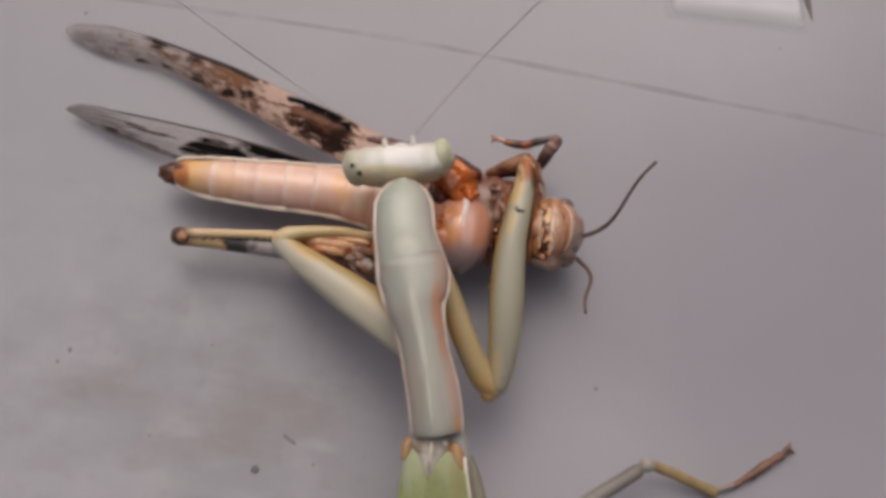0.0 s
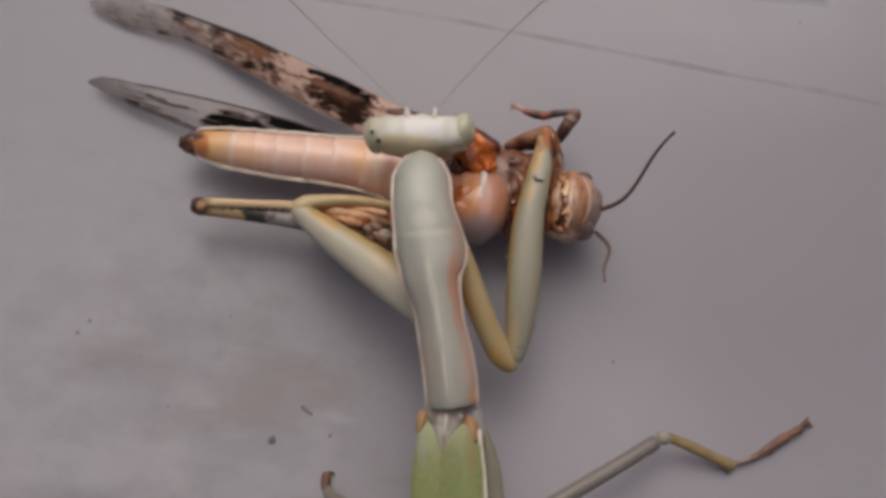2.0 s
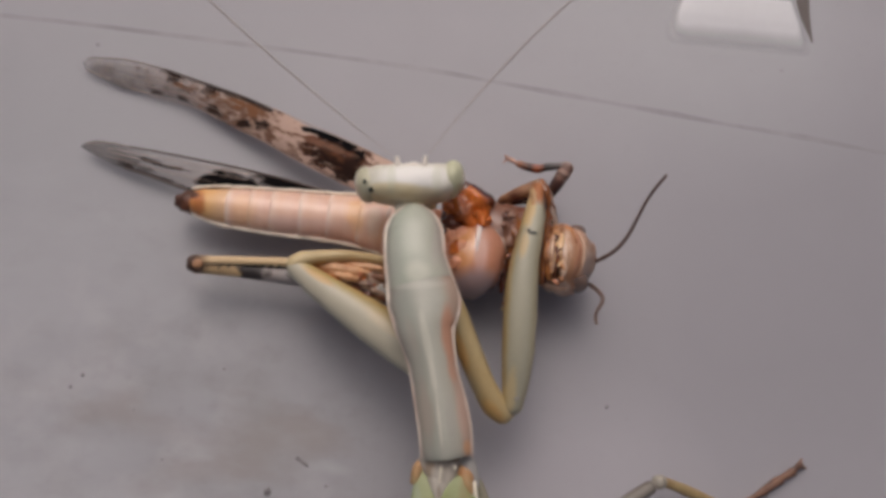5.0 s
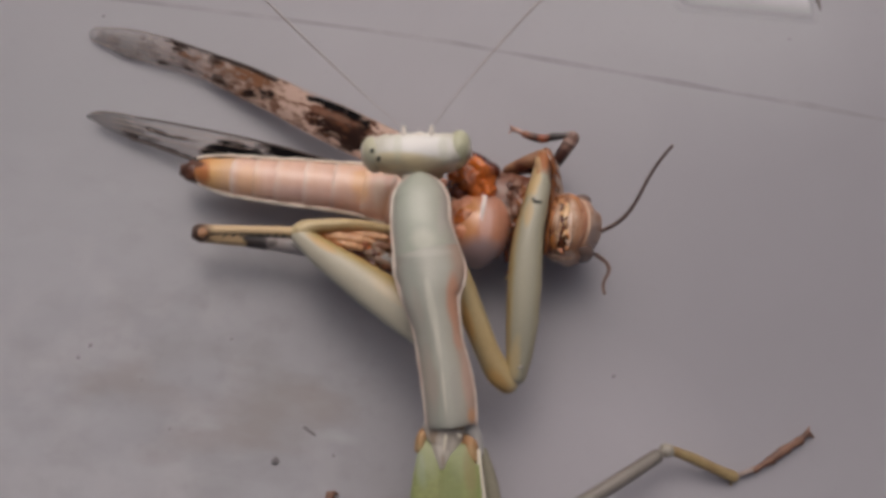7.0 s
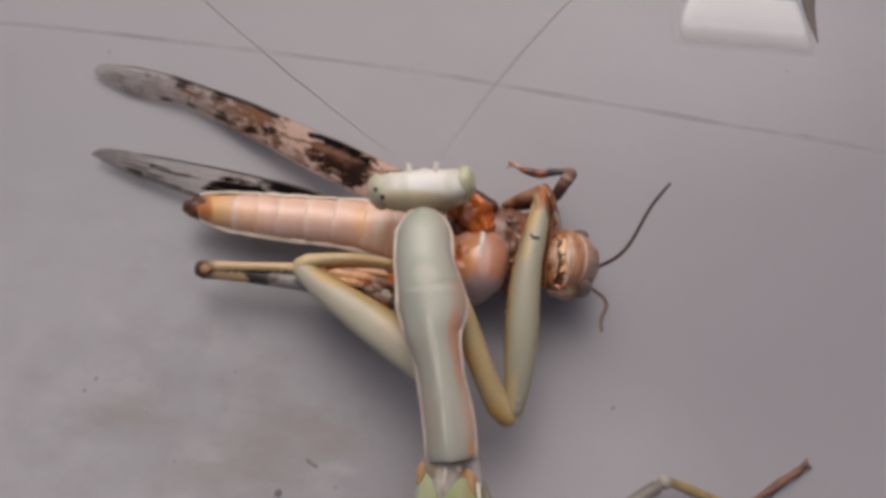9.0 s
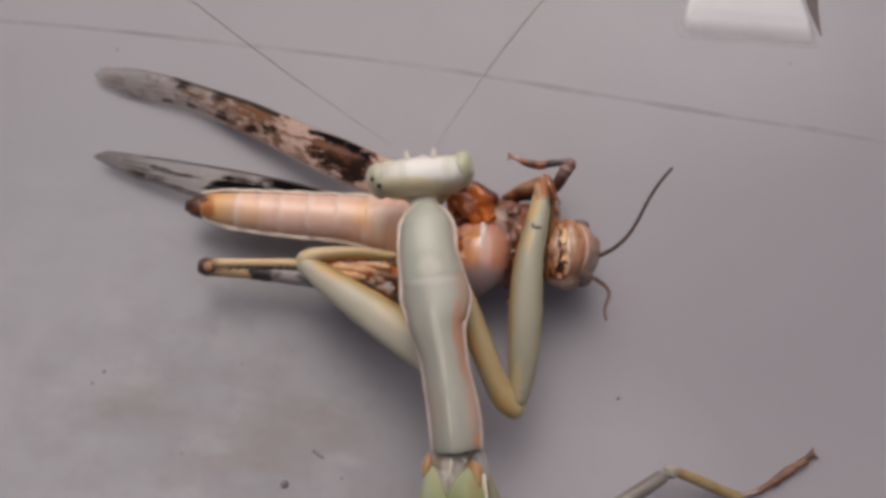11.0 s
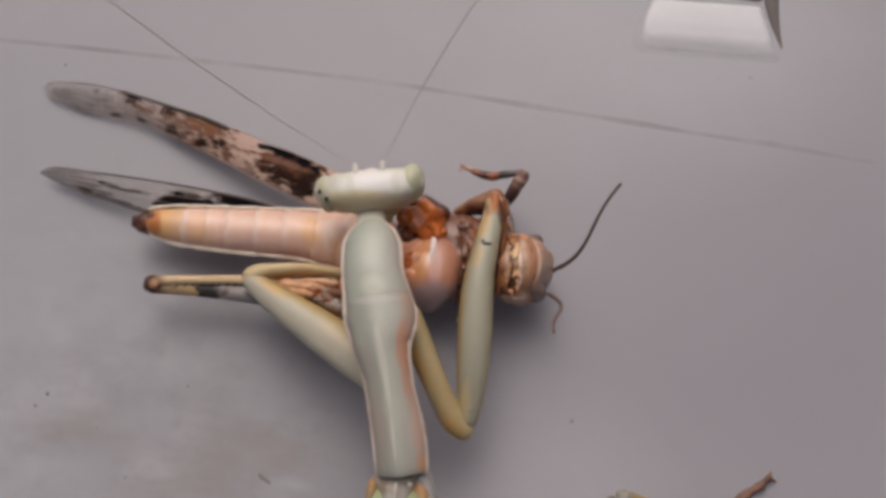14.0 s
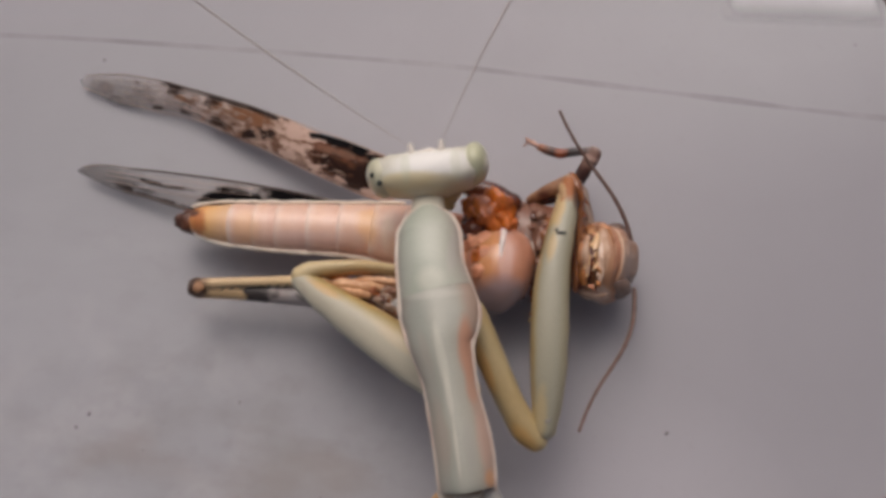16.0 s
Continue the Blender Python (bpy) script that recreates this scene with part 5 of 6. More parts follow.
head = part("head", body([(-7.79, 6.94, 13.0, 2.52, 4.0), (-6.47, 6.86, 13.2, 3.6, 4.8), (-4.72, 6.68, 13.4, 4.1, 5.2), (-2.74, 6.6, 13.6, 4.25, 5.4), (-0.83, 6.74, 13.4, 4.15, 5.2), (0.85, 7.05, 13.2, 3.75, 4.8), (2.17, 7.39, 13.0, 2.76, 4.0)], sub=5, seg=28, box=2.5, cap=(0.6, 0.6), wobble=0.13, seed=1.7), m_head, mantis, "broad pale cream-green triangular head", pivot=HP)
part("eye", blob((-7.3, 6.81, 13.2), (2.7, 3.85, 4.8), (0, 0, 10), 0.02, 1.0), m_eye, head, "pale green eye with dark dots")
part("eye", blob((1.69, 7.32, 13.2), (2.7, 4.1, 5.1), (0, 0, -10), 0.02, 2.0), m_eye_green, head, "pale green eye")
DOTS = ((-7.29, 6.45, 15.45), (-6.63, 5.6, 15.4))
dots = [part("pupil_spot", blob(at, (0.5, 0.6, 0.5), (0, 0, 0), 0.1, 1.0, 2), m_dark, head, "tiny black dot", pivot=at) for at in DOTS]
for rows in ([(-3.96, 7.75, 15.0, 1.07, 1.2), (-4.0, 8.25, 15.4, 0.75, 0.9), (-4.05, 8.9, 15.7, 0.45, 0.5)], [(-1.24, 7.8, 15.0, 1.07, 1.2), (-1.17, 8.28, 15.4, 0.75, 0.9), (-1.11, 8.95, 15.7, 0.45, 0.5)]):
    part("antenna_base", body(rows, seg=10), m_socket, head, "short cream antenna socket")
for at in ((-3.13, 7.95, 15.3), (-2.66, 8.2, 15.3), (-2.19, 7.95, 15.3)):
    part("ocellus", blob(at, (0.5, 0.5, 0.5), (0, 0, 0), 0, 0, 2), m_pearl, head)
part("frons", blob((-2.62, 8.05, 15.1), (2.5, 1.1, 1.5), (0, 0, 4), 0.12, 4.0, 3), m_socket, head, "white plate between the antennae")
part("mouthparts", body([(-4.1, 6.08, 12.0, 2.66, 3.0), (-2.67, 5.53, 11.0, 2.43, 3.0), (-1.59, 4.97, 9.6, 1.59, 2.4)], seg=14, wobble=0.2), m_coxa, head, "tawny mouthparts buried in the prey")
part("jaw", blob((-0.85, 5.28, 10.6), (1.8, 1.3, 1.6), (0, 0, 20), 0.2, 3.0), m_tibia, head)
part("neck", body([(-2.7, 5.57, 12.4, 3.01, 2.4), (-2.67, 3.47, 13.4, 3.45, 2.2)], seg=16), m_head, mantis, "short cream neck")


def mantis_antenna(base, bend):
    n = 14
    pts = [(46 * f, bend * (f - 1.25 * f * f), 3.0 * f) for f in (i / n for i in range(n + 1))]
    bm = body([(*p, *(0.05 + 0.13 * min(1, p[0] / 14),) * 2) for p in pts], sub=2, seg=6)
    bmesh.ops.translate(bm, vec=Vector(base), verts=bm.verts)
    return part("antenna", bm, m_feeler, head, "hair-thin brown antenna", pivot=base)


MA_L, MA_R = (-4.1, 8.8, 15.6), (-1.12, 8.85, 15.6)
antenna_l = mantis_antenna(MA_L, 3.0)
antenna_r = mantis_antenna(MA_R, 7.0)

# grasping legs
stain(m_femur, MO, [((0.38, 0.12, 0.025), (10.94, 6.66, 12.0, 1.21, 1.2), 0, 0.95), ((0.58, 0.40, 0.17), (9.72, 4.18, 12.4, 0.6, 3.2), -14, 0.8), ((0.10, 0.035, 0.015), (11.82, 5.58, 12.0, 0.6, 3.0), 0, 0.95), ((0.56, 0.38, 0.15), (9.05, 0.42, 12.4, 0.48, 3.0), -12, 0.6), ((0.60, 0.45, 0.20), (7.41, -14.79, 10.0, 0.59, 4.0), -6, 0.5)], 0.6, 500)
stain(m_coxa, MO, [((0.62, 0.36, 0.12), (2.32, -10.62, 13.0, 0.52, 5.0), 20, 0.7), ((0.60, 0.34, 0.10), (5.62, -16.86, 10.0, 1.75, 0.5), -45, 0.6)], 0.5, 300)
stain(m_femur_left, MO, [((0.62, 0.34, 0.07), (-12.79, -2.4, 11.0, 2.03, 0.22), -34, 0.5), ((0.62, 0.47, 0.24), (-4.92, -8.02, 12.0, 3.52, 0.25), -36, 0.4)], 0.5, 400)
leg_r = part("right_femur", body([(7.71, -15.87, 8.6, 2.25, 2.4), (8.0, -14.06, 9.2, 2.72, 3.0), (8.28, -11.24, 10.2, 3.31, 3.4), (8.52, -7.79, 11.0, 3.55, 3.6), (8.79, -4.23, 11.4, 3.44, 3.6), (9.19, -1.2, 11.6, 3.04, 3.4), (9.91, 1.92, 11.6, 2.7, 3.0), (10.47, 4.25, 11.2, 2.3, 2.6), (10.78, 6.11, 10.8, 1.95, 2.2), (10.97, 7.54, 10.4, 1.47, 1.8)], sub=4, seg=22, box=2.3, wobble=0.06, seed=5.0), m_femur, mantis, "pale green grasping thigh with a black spot")
part("femur_spot", blob((9.97, 1.56, 13.15), (1.0, 0.34, 0.3), (0, 0, -3), 0.2, 4.0, 2), m_dark, leg_r, "black spot")
part("femur_spot", blob((9.56, 1.89, 13.1), (0.4, 0.3, 0.3), (0, 0, 20), 0.2, 5.0, 2), m_dark, leg_r, "black spot")
part("femur_stain", body([(10.27, 6.8, 11.4, 0.73, 0.6), (10.39, 5.61, 11.9, 0.72, 0.6), (9.96, 3.61, 12.2, 0.48, 0.5), (9.69, 2.61, 12.4, 0.3, 0.4)], seg=8, wobble=0.12, seed=4), m_shoulder, leg_r, "rusty stain at the knee")
spines("femur_spine", (8.83, 2.16, 10.8), (7.02, -5.92, 10.8), (-0.4, -0.15, -0.35), 14, 0.42, [m_bloody, m_coxa], leg_r)
part("right_coxa", body([(1.3, -5.58, 12.4, 2.7, 3.2), (2.0, -7.47, 12.2, 2.81, 3.4), (3.18, -10.25, 11.2, 2.7, 3.2), (4.61, -13.56, 9.8, 2.59, 3.0), (5.8, -15.78, 8.8, 2.72, 2.8), (6.77, -16.76, 8.2, 2.37, 2.4)], sub=4, seg=20, wobble=0.04), m_coxa, mantis, "yellow-olive upper foreleg")
hip_r = part("trochanter", body([(6.72, -16.95, 7.9, 1.78, 2.2), (7.37, -16.16, 8.2, 2.02, 2.4), (7.83, -15.45, 8.6, 2.02, 2.4)], seg=16), m_coxa, mantis)
spot_r = part("joint_spot", blob((8.1, -15.38, 10.0), (0.9, 0.6, 0.5), (0, 0, 30), 0.1, 1.0, 2), m_knee, mantis, "pale spot at the leg joint")
claw_r = part("right_tibia", body([(11.16, 7.67, 10.4, 1.47, 1.6), (11.73, 6.69, 10.6, 1.22, 1.6), (11.98, 5.41, 10.2, 0.73, 1.3), (11.77, 2.98, 9.8, 0.55, 1.1), (11.37, 0.05, 9.4, 0.49, 1.0), (11.05, -2.93, 8.8, 0.36, 0.8)], seg=14, wobble=0.3, seed=2), m_bloody, mantis, "blood-stained brown hooked shin")
spines("shin_spine", (12.38, 5.93, 10.0), (11.39, -1.96, 9.4), (0.42, -0.5, -0.6), 7, 0.36, [m_bloody], claw_r)
leg_l = part("left_femur", body([(-15.15, -1.15, 9.4, 2.24, 2.4), (-13.34, -2.64, 9.6, 2.9, 2.8), (-11.17, -4.25, 9.8, 3.49, 3.1), (-8.12, -6.46, 10.0, 4.24, 3.4), (-5.09, -8.69, 10.4, 4.62, 3.5), (-2.47, -10.76, 10.8, 4.53, 3.4), (0.18, -12.75, 11.2, 3.86, 3.0)], sub=4, seg=22, box=2.2, wobble=0.07, seed=7.0), m_femur_left, mantis, "pale green grasping thigh with a yellow inner edge")
claw_l = part("left_tibia", body([(-15.27, -0.7, 9.6, 2.06, 2.2), (-14.29, -0.19, 9.8, 1.7, 1.9), (-12.36, 0.06, 9.8, 1.33, 1.6), (-9.05, 0.18, 9.4, 1.16, 1.5), (-5.73, -0.16, 8.8, 0.98, 1.3)], sub=4, seg=14, wobble=0.08, seed=2.0), m_tibia, mantis, "cream-yellow shin folded against the thigh")
part("shin_edge", body([(-13.83, -0.64, 9.4, 0.49, 0.8), (-11.19, -0.4, 9.2, 0.55, 0.9), (-8.16, -0.4, 9.0, 0.49, 0.8), (-5.73, -0.61, 8.6, 0.37, 0.6)], seg=8, wobble=0.08), m_shoulder, claw_l, "orange-brown inner edge")
spines("femur_spine", (-11.67, -3.32, 9.8), (-6.51, -6.54, 9.8), (0.35, 0.4, -0.6), 6, 0.34, [m_tibia, m_bloody], leg_l)
spines("shin_spine", (-11.19, -0.4, 9.2), (-6.33, -0.44, 8.9), (0.3, -0.5, -0.4), 5, 0.32, [m_bloody], claw_l)
part("left_coxa", body([(-3.45, -5.75, 12.6, 2.58, 3.2), (-2.86, -8.07, 12.2, 2.69, 3.2), (-1.1, -12.12, 11.6, 2.57, 3.0), (0.36, -14.11, 11.2, 2.45, 2.6)], seg=18), m_coxa, mantis, "yellow-olive upper foreleg")

# hind body and wings
stain(m_notum, MO, [((0.34, 0.22, 0.12), (-0.89, -22.89, 13.6, 0.56, 1.4), 0, 0.6), ((0.62, 0.57, 0.48), (-0.33, -23.62, 13.6, 0.34, 2.2), 8, 0.6), ((0.60, 0.55, 0.46), (1.01, -23.79, 13.6, 0.34, 2.0), -8, 0.5), ((0.24, 0.18, 0.12), (0.01, -25.26, 13.4, 0.28, 2.4), 0, 0.6)], 0.5, 600)
part("notum", body([(0.23, -21.95, 13.2, 4.4, 2.0), (0.23, -23.54, 12.8, 3.39, 2.2), (0.06, -24.55, 12.9, 2.25, 1.6), (-0.05, -25.82, 12.8, 0.9, 1.4)], seg=18), m_notum, mantis, "grey-cream plate between the wings")
part("notum_ridge", body([(0.29, -22.35, 13.75, 0.45, 0.5), (0.23, -23.26, 13.9, 0.39, 0.5), (0.12, -24.24, 13.7, 0.22, 0.3)], seg=8), m_pearl, mantis, "pearly streak")
part("notum_ridge", body([(1.24, -22.45, 13.6, 0.67, 0.6), (1.63, -22.89, 13.6, 0.56, 0.5)], seg=8), m_pearl, mantis, "pearly streak")
part("left_shoulder", body([(-1.81, -22.33, 12.6, 0.91, 1.4), (-2.09, -23.01, 12.6, 1.24, 1.7), (-2.43, -24.0, 12.4, 0.9, 1.5)], seg=14, wobble=0.16), m_shoulder, mantis, "rusty orange wing shoulder")
part("right_shoulder", body([(2.61, -22.9, 12.6, 1.47, 1.6), (2.72, -23.75, 12.7, 1.69, 1.8), (3.05, -25.03, 12.6, 1.01, 1.4)], seg=14, wobble=0.16, seed=2), m_shoulder, mantis, "rusty orange wing shoulder")
part("shoulder_skin", body([(2.73, -22.22, 12.6, 1.93, 1.8), (3.18, -22.88, 12.4, 1.47, 2.0), (3.7, -24.28, 11.8, 0.8, 1.8)], seg=12), m_membrane, mantis)
part("left_wing", body([(-1.69, -23.36, 12.7, 1.24, 0.7), (-1.29, -24.71, 12.8, 2.81, 0.9), (-0.89, -26.85, 12.5, 4.27, 1.2), (-0.78, -30.38, 11.6, 5.05, 1.6), (-0.44, -37.97, 10.0, 5.37, 1.6), (0.34, -48.73, 7.6, 4.9, 1.5), (1.23, -58.86, 5.4, 2.78, 1.2)], sub=5, seg=24, wobble=0.06), m_wing, mantis, "leaf-green folded wing")
part("right_wing", body([(2.6, -23.95, 13.0, 1.58, 0.7), (1.74, -25.18, 13.1, 3.59, 0.9), (1.74, -27.15, 12.8, 4.26, 1.2), (1.68, -30.4, 12.1, 4.7, 1.6), (1.56, -37.96, 10.6, 4.9, 1.6), (1.78, -48.67, 8.2, 4.66, 1.5), (2.0, -58.25, 6.0, 2.54, 1.2)], sub=5, seg=24, wobble=0.06, seed=4), m_wing, mantis, "leaf-green folded wing")
part("wing_edge", body([(3.55, -24.38, 12.9, 0.51, 0.6), (3.76, -26.6, 12.8, 0.5, 0.6), (4.09, -29.86, 12.2, 0.5, 0.6), (4.35, -37.96, 10.6, 0.45, 0.5), (4.11, -48.67, 8.2, 0.39, 0.5)], seg=8), m_pearl, mantis, "cream front edge of the wing")
part("wing_skirt", body([(4.1, -24.26, 11.6, 0.8, 0.6), (4.54, -26.49, 11.4, 1.47, 0.6), (4.98, -29.79, 10.8, 1.92, 0.6), (5.41, -37.98, 9.2, 1.91, 0.6), (4.82, -48.79, 7.0, 1.46, 0.6)], seg=12), m_skirt, mantis, "translucent grey-green wing margin")
part("abdomen", body([(0.35, -24.01, 9.0, 4.88, 5.0), (0.47, -29.67, 8.6, 6.33, 6.4), (0.69, -39.65, 7.2, 7.3, 7.0), (1.14, -49.5, 5.2, 6.24, 6.0), (1.48, -58.2, 3.2, 3.39, 3.6)], sub=4, seg=22), m_wing, mantis, "green belly under the wings")

# walking legs: planted on the surface
leg_m = part("middle_leg", body([(3.79, -35.46, 7.5, 1.49, 1.7), (8.49, -32.64, 6.6, 1.57, 1.8), (13.32, -29.81, 5.6, 1.65, 1.9), (18.25, -26.91, 4.8, 1.67, 1.8), (22.82, -24.11, 3.9, 1.57, 1.6)], sub=4, seg=16), m_leg, mantis, "slender grey-green walking leg")
part("knee", blob((23.99, -23.42, 3.6), (1.7, 1.6, 1.5), (0, 0, -15), 0.06, 3.0), m_knee, leg_m, "pale joint")
part("foot_segment", body([(24.65, -23.4, 3.3, 1.03, 0.95), (27.22, -24.28, 2.4, 1.22, 1.0), (29.81, -25.34, 1.4, 1.17, 0.95), (31.64, -26.01, 0.75, 1.35, 0.9)], seg=12), m_tarsus, leg_m, "tan first foot segment")
part("spur", body([(31.59, -26.01, 0.7, 0.49, 0.4), (31.46, -26.83, 0.25, 0.31, 0.25)], seg=6), m_tarsus, leg_m)
for k, (a, b2, w) in enumerate([((31.92, -25.94, 0.6), (33.94, -25.27, 0.6), 1.0), ((34.06, -25.27, 0.6), (35.99, -24.17, 0.6), 1.1), ((35.99, -24.11, 0.6), (37.68, -23.07, 0.6), 1.3), ((37.68, -23.01, 0.6), (39.24, -22.09, 0.6), 1.2), ((39.24, -22.03, 0.6), (40.17, -21.35, 0.6), 0.9)]):
    part("toe", body([(*a, w * 0.6, 0.6), (*between(a, b2, 0.6), w * 0.72, 0.75), (*b2, w * 0.85, 0.7)], sub=3, seg=10, wobble=0.16, seed=k), m_toe_pale if k == 0 else m_toe, leg_m, "" if k == 0 else "brown toe segment")
part("claw", body([(40.17, -21.28, 0.6, 0.5, 0.4), (40.47, -20.64, 0.4, 0.19, 0.2)], seg=6), m_toe, leg_m)
part("claw", body([(40.23, -21.35, 0.6, 0.5, 0.4), (40.91, -21.68, 0.3, 0.19, 0.2)], seg=6), m_toe, leg_m)
leg_k = part("middle_leg", body([(-3.67, -34.68, 7.5, 1.72, 1.7), (-7.27, -32.38, 5.5, 1.88, 1.8), (-11.08, -30.53, 2.4, 1.57, 1.4), (-11.95, -29.58, 1.0, 1.22, 1.0)], sub=4, seg=14), m_leg, mantis, "slender grey-green walking leg")
part("toe", body([(-12.04, -29.62, 0.7, 0.98, 0.7), (-12.31, -28.78, 0.6, 1.1, 0.8), (-12.27, -27.94, 0.6, 0.92, 0.7)], seg=10, wobble=0.08), m_toe, leg_k, "brown toe segment")
part("claw", body([(-12.27, -28.0, 0.6, 0.55, 0.5), (-11.93, -27.62, 0.4, 0.43, 0.35), (-11.5, -27.79, 0.25, 0.25, 0.25)], seg=6), m_toe, leg_k)


# ---- what moves ----
SWAY_L = [
    (0.0, -0.38, 0.44, 0.76),
    (0.5, -0.45, 0.57, 0.46),
    (1.0, -0.31, 0.53, 0.67),
    (1.5, -0.14, 0.52, 0.34),
    (2.0, -0.2, 0.59, 0.32),
    (2.5, -0.14, 0.68, 0.25),
    (3.0, -0.05, -0.03, 0.15),
    (3.5, 0.06, -0.3, 0.12),
    (4.0, 0.21, -0.25, 0.22),
    (4.5, 0.18, -0.1, 0.26),
    (7.0, 0.0, 0.0, -0.0),
    (7.5, -0.05, -0.09, -0.13),
    (8.0, -0.14, -0.16, -0.11),
    (8.5, -0.02, -0.12, -0.01),
    (9.0, -0.08, -0.15, -0.03),
    (11.5, -0.61, -0.6, 1.02),
    (12.0, -0.52, -0.57, 0.94),
    (12.5, -0.61, -0.48, 0.86),
    (13.0, -0.58, -0.47, 0.71),
    (13.5, -0.53, -0.42, 0.68),
    (14.0, -0.39, -0.22, 1.16),
    (14.5, -0.47, 0.0, 1.39),
    (15.0, -0.52, 0.2, 1.15),
    (15.5, -0.4, 0.19, 1.05),
    (16.0, -0.51, 0.1, 0.84),
]
SWAY_P = [
    (0.0, 0.09, 0.81, 1.5),
    (0.5, 0.02, 0.72, 1.72),
    (1.0, 0.12, 0.59, 1.26),
    (1.5, 0.24, 0.62, 1.11),
    (2.0, 0.17, 0.51, 1.02),
    (2.5, 0.14, 0.53, 0.96),
    (3.0, 0.23, 0.28, 1.06),
    (3.5, 0.04, 0.12, 0.93),
    (4.0, 0.25, 0.16, 0.78),
    (4.5, 0.1, 0.11, 0.74),
    (7.0, -0.0, -0.0, -0.0),
    (7.5, 0.0, -0.09, -0.24),
    (8.0, 0.07, -0.05, -0.44),
    (8.5, 0.21, -0.11, -0.75),
    (9.0, 0.35, 0.09, -0.89),
    (11.5, 0.21, -0.33, -0.43),
    (12.0, 0.1, -0.33, -0.49),
    (12.5, 0.09, -0.37, -0.3),
    (13.0, 0.13, -0.29, -0.51),
    (13.5, 0.22, -0.22, -0.58),
    (14.0, 0.42, -0.05, -0.21),
    (14.5, 0.35, 0.18, 0.04),
    (15.0, 0.15, 0.14, 0.1),
    (15.5, -0.11, 0.18, -0.07),
    (16.0, -0.26, 0.44, -0.36),
]
SWAY_M = [
    (0.0, -0.12, 0.41, 0.76),
    (0.5, -0.09, 0.52, 0.81),
    (1.0, -0.04, 0.67, 0.88),
    (1.5, 0.14, 0.48, 0.56),
    (2.0, 0.05, 0.59, 0.31),
    (2.5, 0.03, 0.66, 0.09),
    (3.0, 0.16, 0.17, 0.36),
    (3.5, 0.18, -0.1, 0.42),
    (4.0, 0.43, -0.1, 0.55),
    (4.5, 0.3, 0.02, 0.44),
    (7.0, 0.0, -0.0, -0.0),
    (7.5, -0.11, -0.13, -0.25),
    (8.0, -0.16, -0.1, -0.28),
    (8.5, -0.09, -0.13, -0.35),
    (9.0, -0.04, 0.01, -0.46),
    (11.5, -0.29, -0.1, 0.4),
    (12.0, -0.32, -0.2, 0.09),
    (12.5, -0.32, -0.16, -0.11),
    (13.0, -0.33, -0.12, 0.01),
    (13.5, -0.22, -0.08, -0.12),
    (14.0, -0.01, 0.24, 0.13),
    (14.5, 0.03, 0.46, 0.02),
    (15.0, -0.09, 0.39, -0.06),
    (15.5, -0.19, 0.38, -0.18),
    (16.0, -0.39, 0.49, -0.2),
]
HEAD = [
    (0, 0.01, -0.69, 3.1),
    (0.5, -0.06, -0.75, 2.88),
    (1, 0.06, -0.05, 1.86),
    (1.5, 0.35, -0.59, -0.75),
    (2, 0.17, -0.43, -1.53),
    (2.5, 0.19, -0.31, -1.23),
    (3, 0.12, 0.38, 0.27),
    (3.5, 0.14, 0.22, 0.17),
    (4, 0.32, 0.17, -0.23),
    (4.5, 0.14, 0.15, -0.23),
    (7, 0, 0, 0),
    (7.5, -0.06, -0.18, 0.35),
    (8, 0.01, 0.07, 1.03),
    (8.5, -0.05, -0.5, 1.82),
    (9, 0.18, -0.16, 2.6),
    (11.5, -0.29, 0.7, 4.62),
    (12, 0.02, 0.75, 3.92),
    (12.5, 0.03, 0.7, 3.25),
    (13, -0.04, 0.7, 3.94),
    (13.5, 0, 0.75, 4.12),
    (14, 0.05, 1, 4.17),
    (14.5, 0.15, 0.85, 3.94),
    (15, -0.02, 1.2, 4.2),
    (15.5, 0.19, 1.2, 4),
    (16, 0.22, 1.2, 3.54),
]
ANT_UP = [
    (0.0, 0.35, 0.24, 0.91),
    (1.5, 0.34, 0.25, 0.91),
    (2.5, 0.36, 0.24, 0.9),
    (3.5, 0.35, 0.3, 0.89),
    (4.5, 0.35, 0.31, 0.89),
    (7.0, 0.35, 0.29, 0.89),
    (8.0, 0.38, 0.31, 0.87),
    (9.0, 0.37, 0.3, 0.88),
    (11.5, 0.4, 0.31, 0.86),
    (12.5, 0.39, 0.29, 0.88),
    (13.5, 0.4, 0.3, 0.87),
    (14.0, 0.39, 0.29, 0.88),
    (14.1, 0.32, 0.26, 0.91),
    (14.2, 0.36, 0.91, -0.21),
    (14.3, 0.08, 0.65, 0.76),
    (14.5, -0.02, 0.82, 0.58),
    (14.8, -0.18, 0.8, 0.57),
    (15.0, -0.1, 0.97, 0.22),
    (15.2, -0.25, 0.75, 0.61),
    (15.5, -0.4, 0.82, 0.4),
    (15.8, -0.35, 0.85, 0.41),
    (16.0, -0.39, 0.83, 0.4),
]
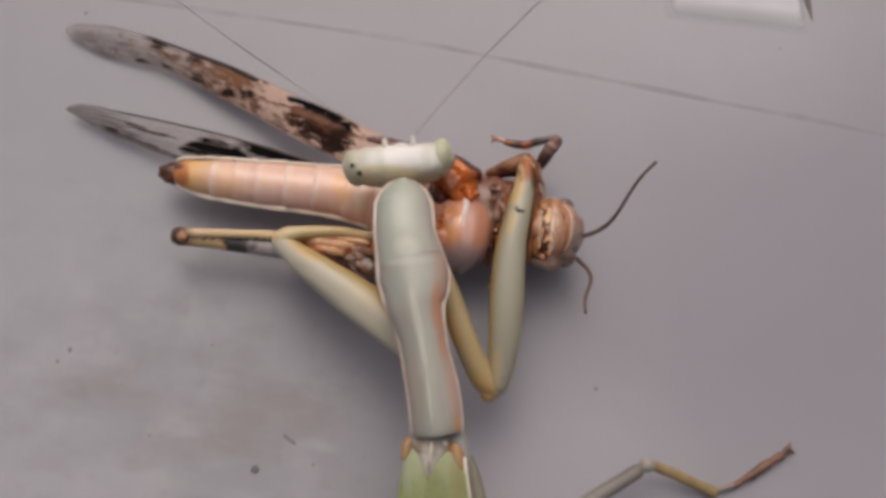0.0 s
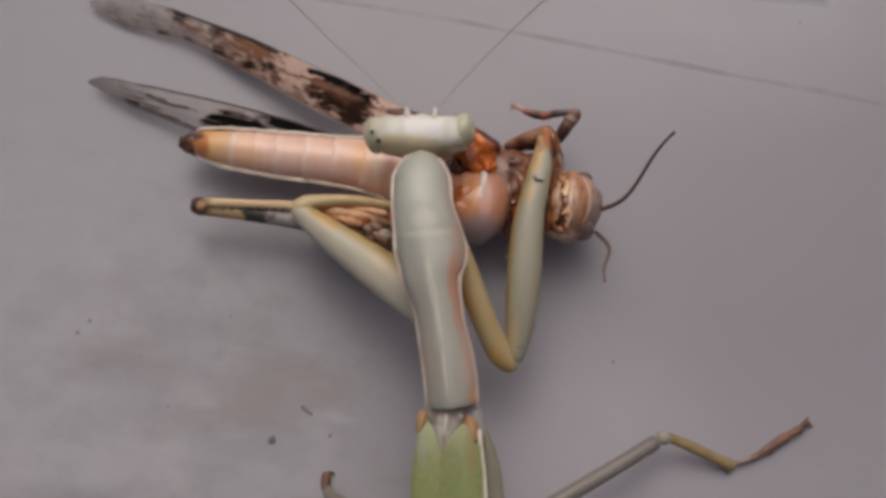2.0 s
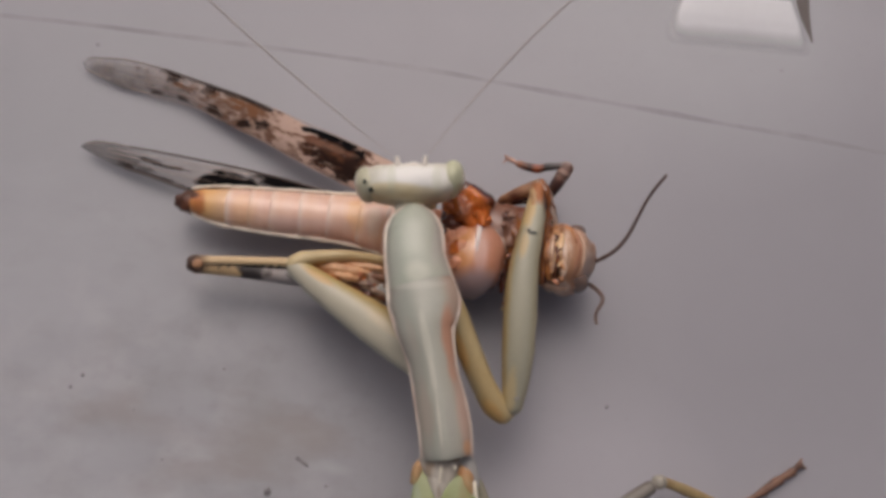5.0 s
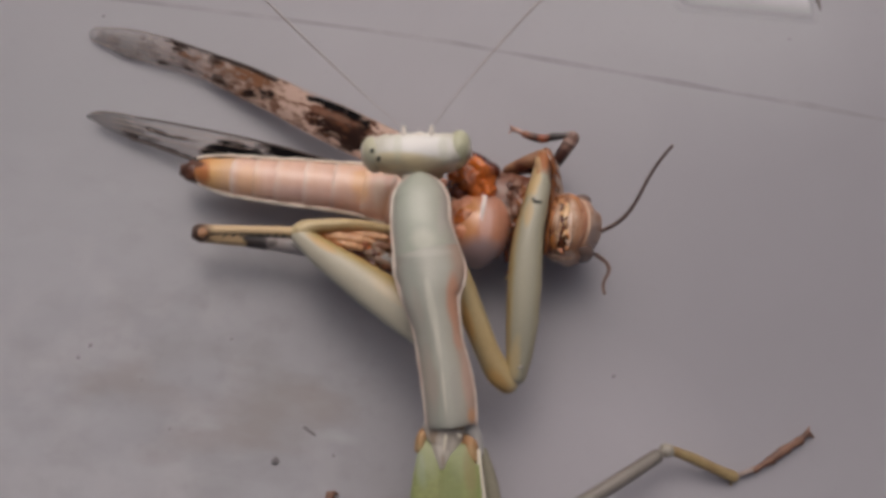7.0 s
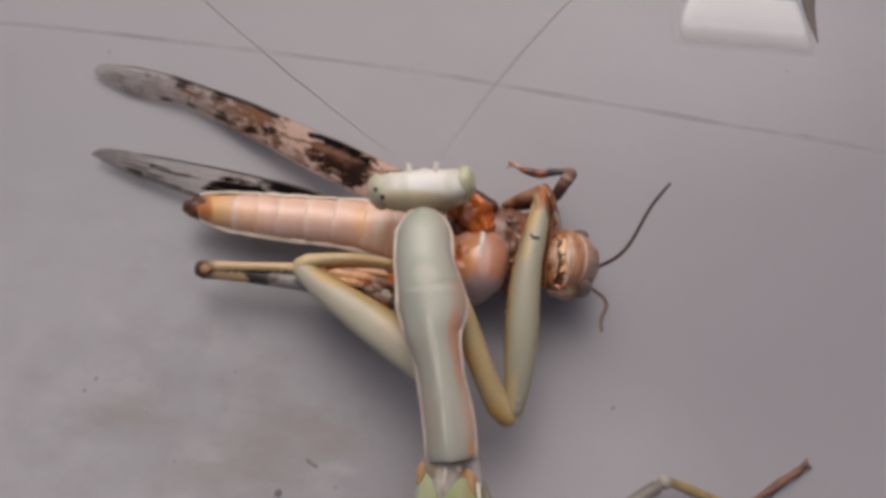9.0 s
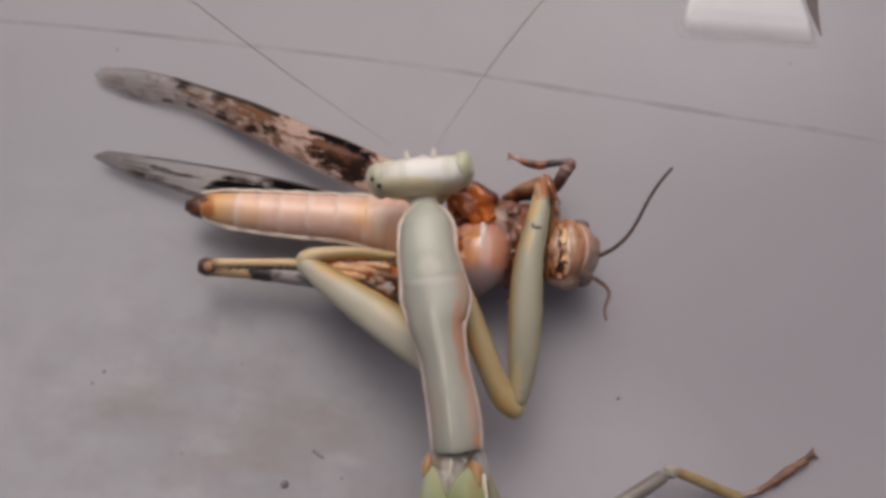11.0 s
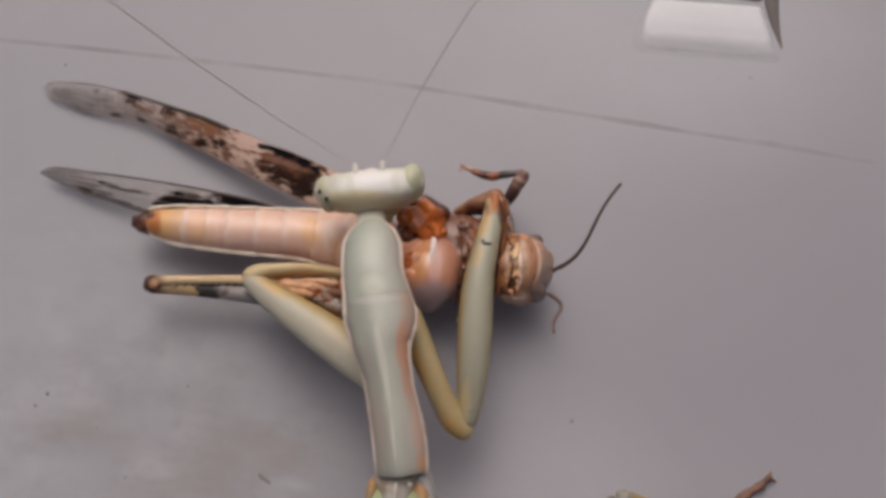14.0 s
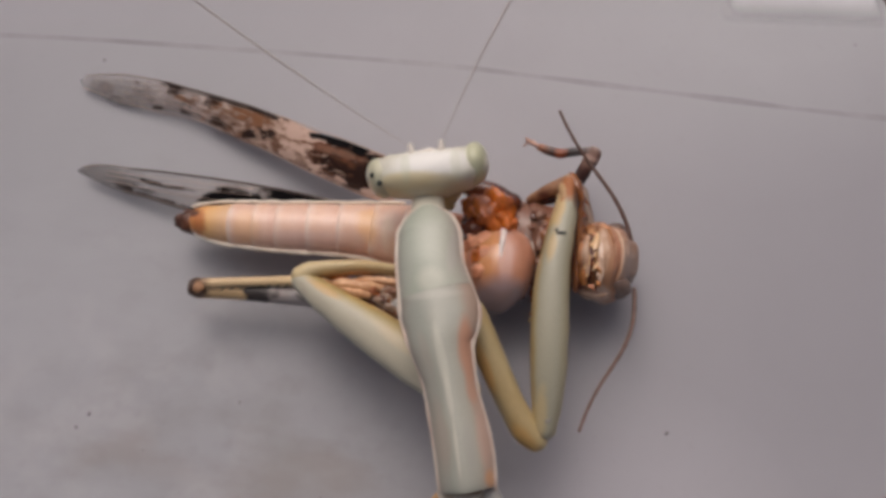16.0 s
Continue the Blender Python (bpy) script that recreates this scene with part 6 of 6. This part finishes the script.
ANT_LOW = [
    (0.0, -0.07, -0.51, 0.86),
    (1.5, -0.07, -0.49, 0.87),
    (2.5, -0.04, -0.51, 0.86),
    (3.5, -0.08, -0.44, 0.89),
    (4.5, -0.09, -0.45, 0.89),
    (7.0, -0.07, -0.46, 0.88),
    (8.0, -0.05, -0.46, 0.89),
    (9.0, -0.06, -0.46, 0.89),
    (11.5, -0.04, -0.48, 0.88),
    (12.5, -0.05, -0.47, 0.88),
    (13.5, -0.04, -0.47, 0.88),
    (14.0, -0.04, -0.45, 0.89),
    (14.1, -0.07, -0.46, 0.89),
    (14.2, -0.1, -0.68, 0.73),
    (14.3, -0.09, -0.95, 0.3),
    (14.5, -0.11, -0.97, 0.22),
    (14.8, 0.04, -0.99, -0.17),
    (15.0, 0.28, -0.96, 0.08),
    (15.2, -0.02, -0.98, -0.18),
    (15.5, -0.36, -0.88, 0.3),
    (15.8, -0.29, -0.88, 0.37),
    (16.0, -0.38, -0.87, 0.33),
]
ANT_L = [
    (0.0, 142.3, 0.12, 0.0),
    (0.5, 140.52, 0.12, 0.0),
    (1.5, 134.0, 0.12, 0.0),
    (2.5, 139.5, 0.12, 0.0),
    (3.5, 137.73, 0.12, 0.0),
    (4.5, 139.71, 0.12, 0.0),
    (7.0, 136.0, 0.12, 0.0),
    (8.0, 139.0, 0.12, 0.0),
    (9.0, 139.0, 0.12, 0.0),
    (11.5, 141.0, 0.12, 0.0),
    (12.5, 144.0, 0.12, 0.0),
    (14.5, 141.0, 0.12, 0.0),
    (16.0, 140.27, 0.12, 0.0),
]
ANT_R = [
    (0.0, 38.3, 0.12, 0.0),
    (1.5, 40.39, 0.12, 0.0),
    (3.5, 41.73, 0.12, 0.0),
    (7.0, 44.0, 0.12, 0.0),
    (9.0, 44.7, 0.12, 0.0),
    (11.5, 45.2, 0.12, 0.0),
    (12.5, 51.79, 0.12, 0.0),
    (14.5, 51.06, 0.12, 0.0),
    (16.0, 53.27, 0.12, 0.0),
]


def aim(base, dx, dy, dz, roll=0.0):
    """A pose at base whose x axis points along the given way."""
    turn = Vector((dx, dy, dz)).to_track_quat("X", "Z").to_matrix().to_4x4()
    return Matrix.Translation(Vector(base) * MM) @ turn @ pose(0, 0, 0, roll)


KICK = [(0.0, 7.0, 0, 0), (1.5, 4.0, 0, 0), (3.0, -1.0, 0, 0), (7.0, 0.0, 0, 0), (8.0, 1.0, 0, 0), (9.0, -1.0, 0, 0), (11.5, -1.0, 0, 0), (13.0, -2.0, 0, 0.1), (14.0, -2.0, 0, 0.2), (14.6, 0.0, 0, 0.25), (15.0, 0.0, 0, 0.3), (15.3, -5.0, -0.2, 0.4), (15.6, -6.7, -0.4, 0.55), (16.0, -6.6, -0.75, 0.75)]


def motions():
    walk(locust, [(t, pose((LO[0] + x) * MM, (LO[1] + y) * MM, 0, 0, 0, a)) for t, x, y, a in SWAY_L])
    walk(fore, [(t, pose(x * MM, y * MM, 0)) for t, a, x, y in KICK])
    kx, ky, kz = (KN[i] - LO[i] for i in range(3))
    for ob in (shin, foot, *claws):
        walk(ob, [(t, pose(kx * MM, ky * MM, kz * MM, 0, 0, a)) for t, a, x, y in KICK])
    sway = [(t, pose((MO[0] + x) * MM, (MO[1] + y) * MM, 0, 0, 0, a)) for t, x, y, a in SWAY_P]
    walk(mantis, sway)
    grip = [(t, pose((MO[0] + x) * MM, (MO[1] + y) * MM, 0, 0, 0, a)) for t, x, y, a in SWAY_M]
    for leg in (leg_r, claw_r, leg_l, claw_l, hip_r, spot_r):
        walk(leg, [(t, m.inverted() @ g) for (t, m), (u, g) in zip(sway, grip)])
    planted = pose(MO[0] * MM, MO[1] * MM, 0)
    for leg in (leg_m, leg_k):
        walk(leg, [(t, m.inverted() @ planted) for t, m in sway])
    hx, hy, hz = (HP[i] - MO[i] for i in range(3))
    walk(head, [(t, pose((hx + x) * MM, (hy + y) * MM, hz * MM, 0, 0, a)) for t, x, y, a in HEAD])
    for ob, at in zip(dots, DOTS):
        dx, dy, dz = (at[i] - HP[i] for i in range(3))
        walk(ob, [(t, pose((dx + g) * MM, dy * MM, (dz + 0.35 * g) * MM)) for t, g in ((0.0, -0.2), (3.5, -0.25), (7.0, 0.0), (9.0, -0.3), (11.5, -0.6), (16.0, -0.6))])
    rx, ry = (-9.0 - LO[0]) * MM, (7.0 - LO[1]) * MM
    walk(wing_b, [(t, pose(rx, ry, 0, 0, 0, a) @ pose(-rx, -ry, 0)) for t, a in ((0.0, 0.0), (2.0, 0.4), (3.5, 1.0), (8.0, 1.4), (12.5, 1.8), (16.0, 1.7))])
    for ob, base, rows in ((antenna_up, LA_UP, ANT_UP), (antenna_low, LA_LOW, ANT_LOW)):
        b = [base[i] - LO[i] for i in range(3)]
        walk(ob, [(t, aim(b, *row)) for t, *row in rows])
    for ob, base, rows in ((antenna_l, MA_L, ANT_L), (antenna_r, MA_R, ANT_R)):
        b = [base[i] - HP[i] for i in range(3)]
        walk(ob, [(t, aim(b, math.cos(radians(a)), math.sin(radians(a)), e, r)) for t, a, e, r in rows])


motions()
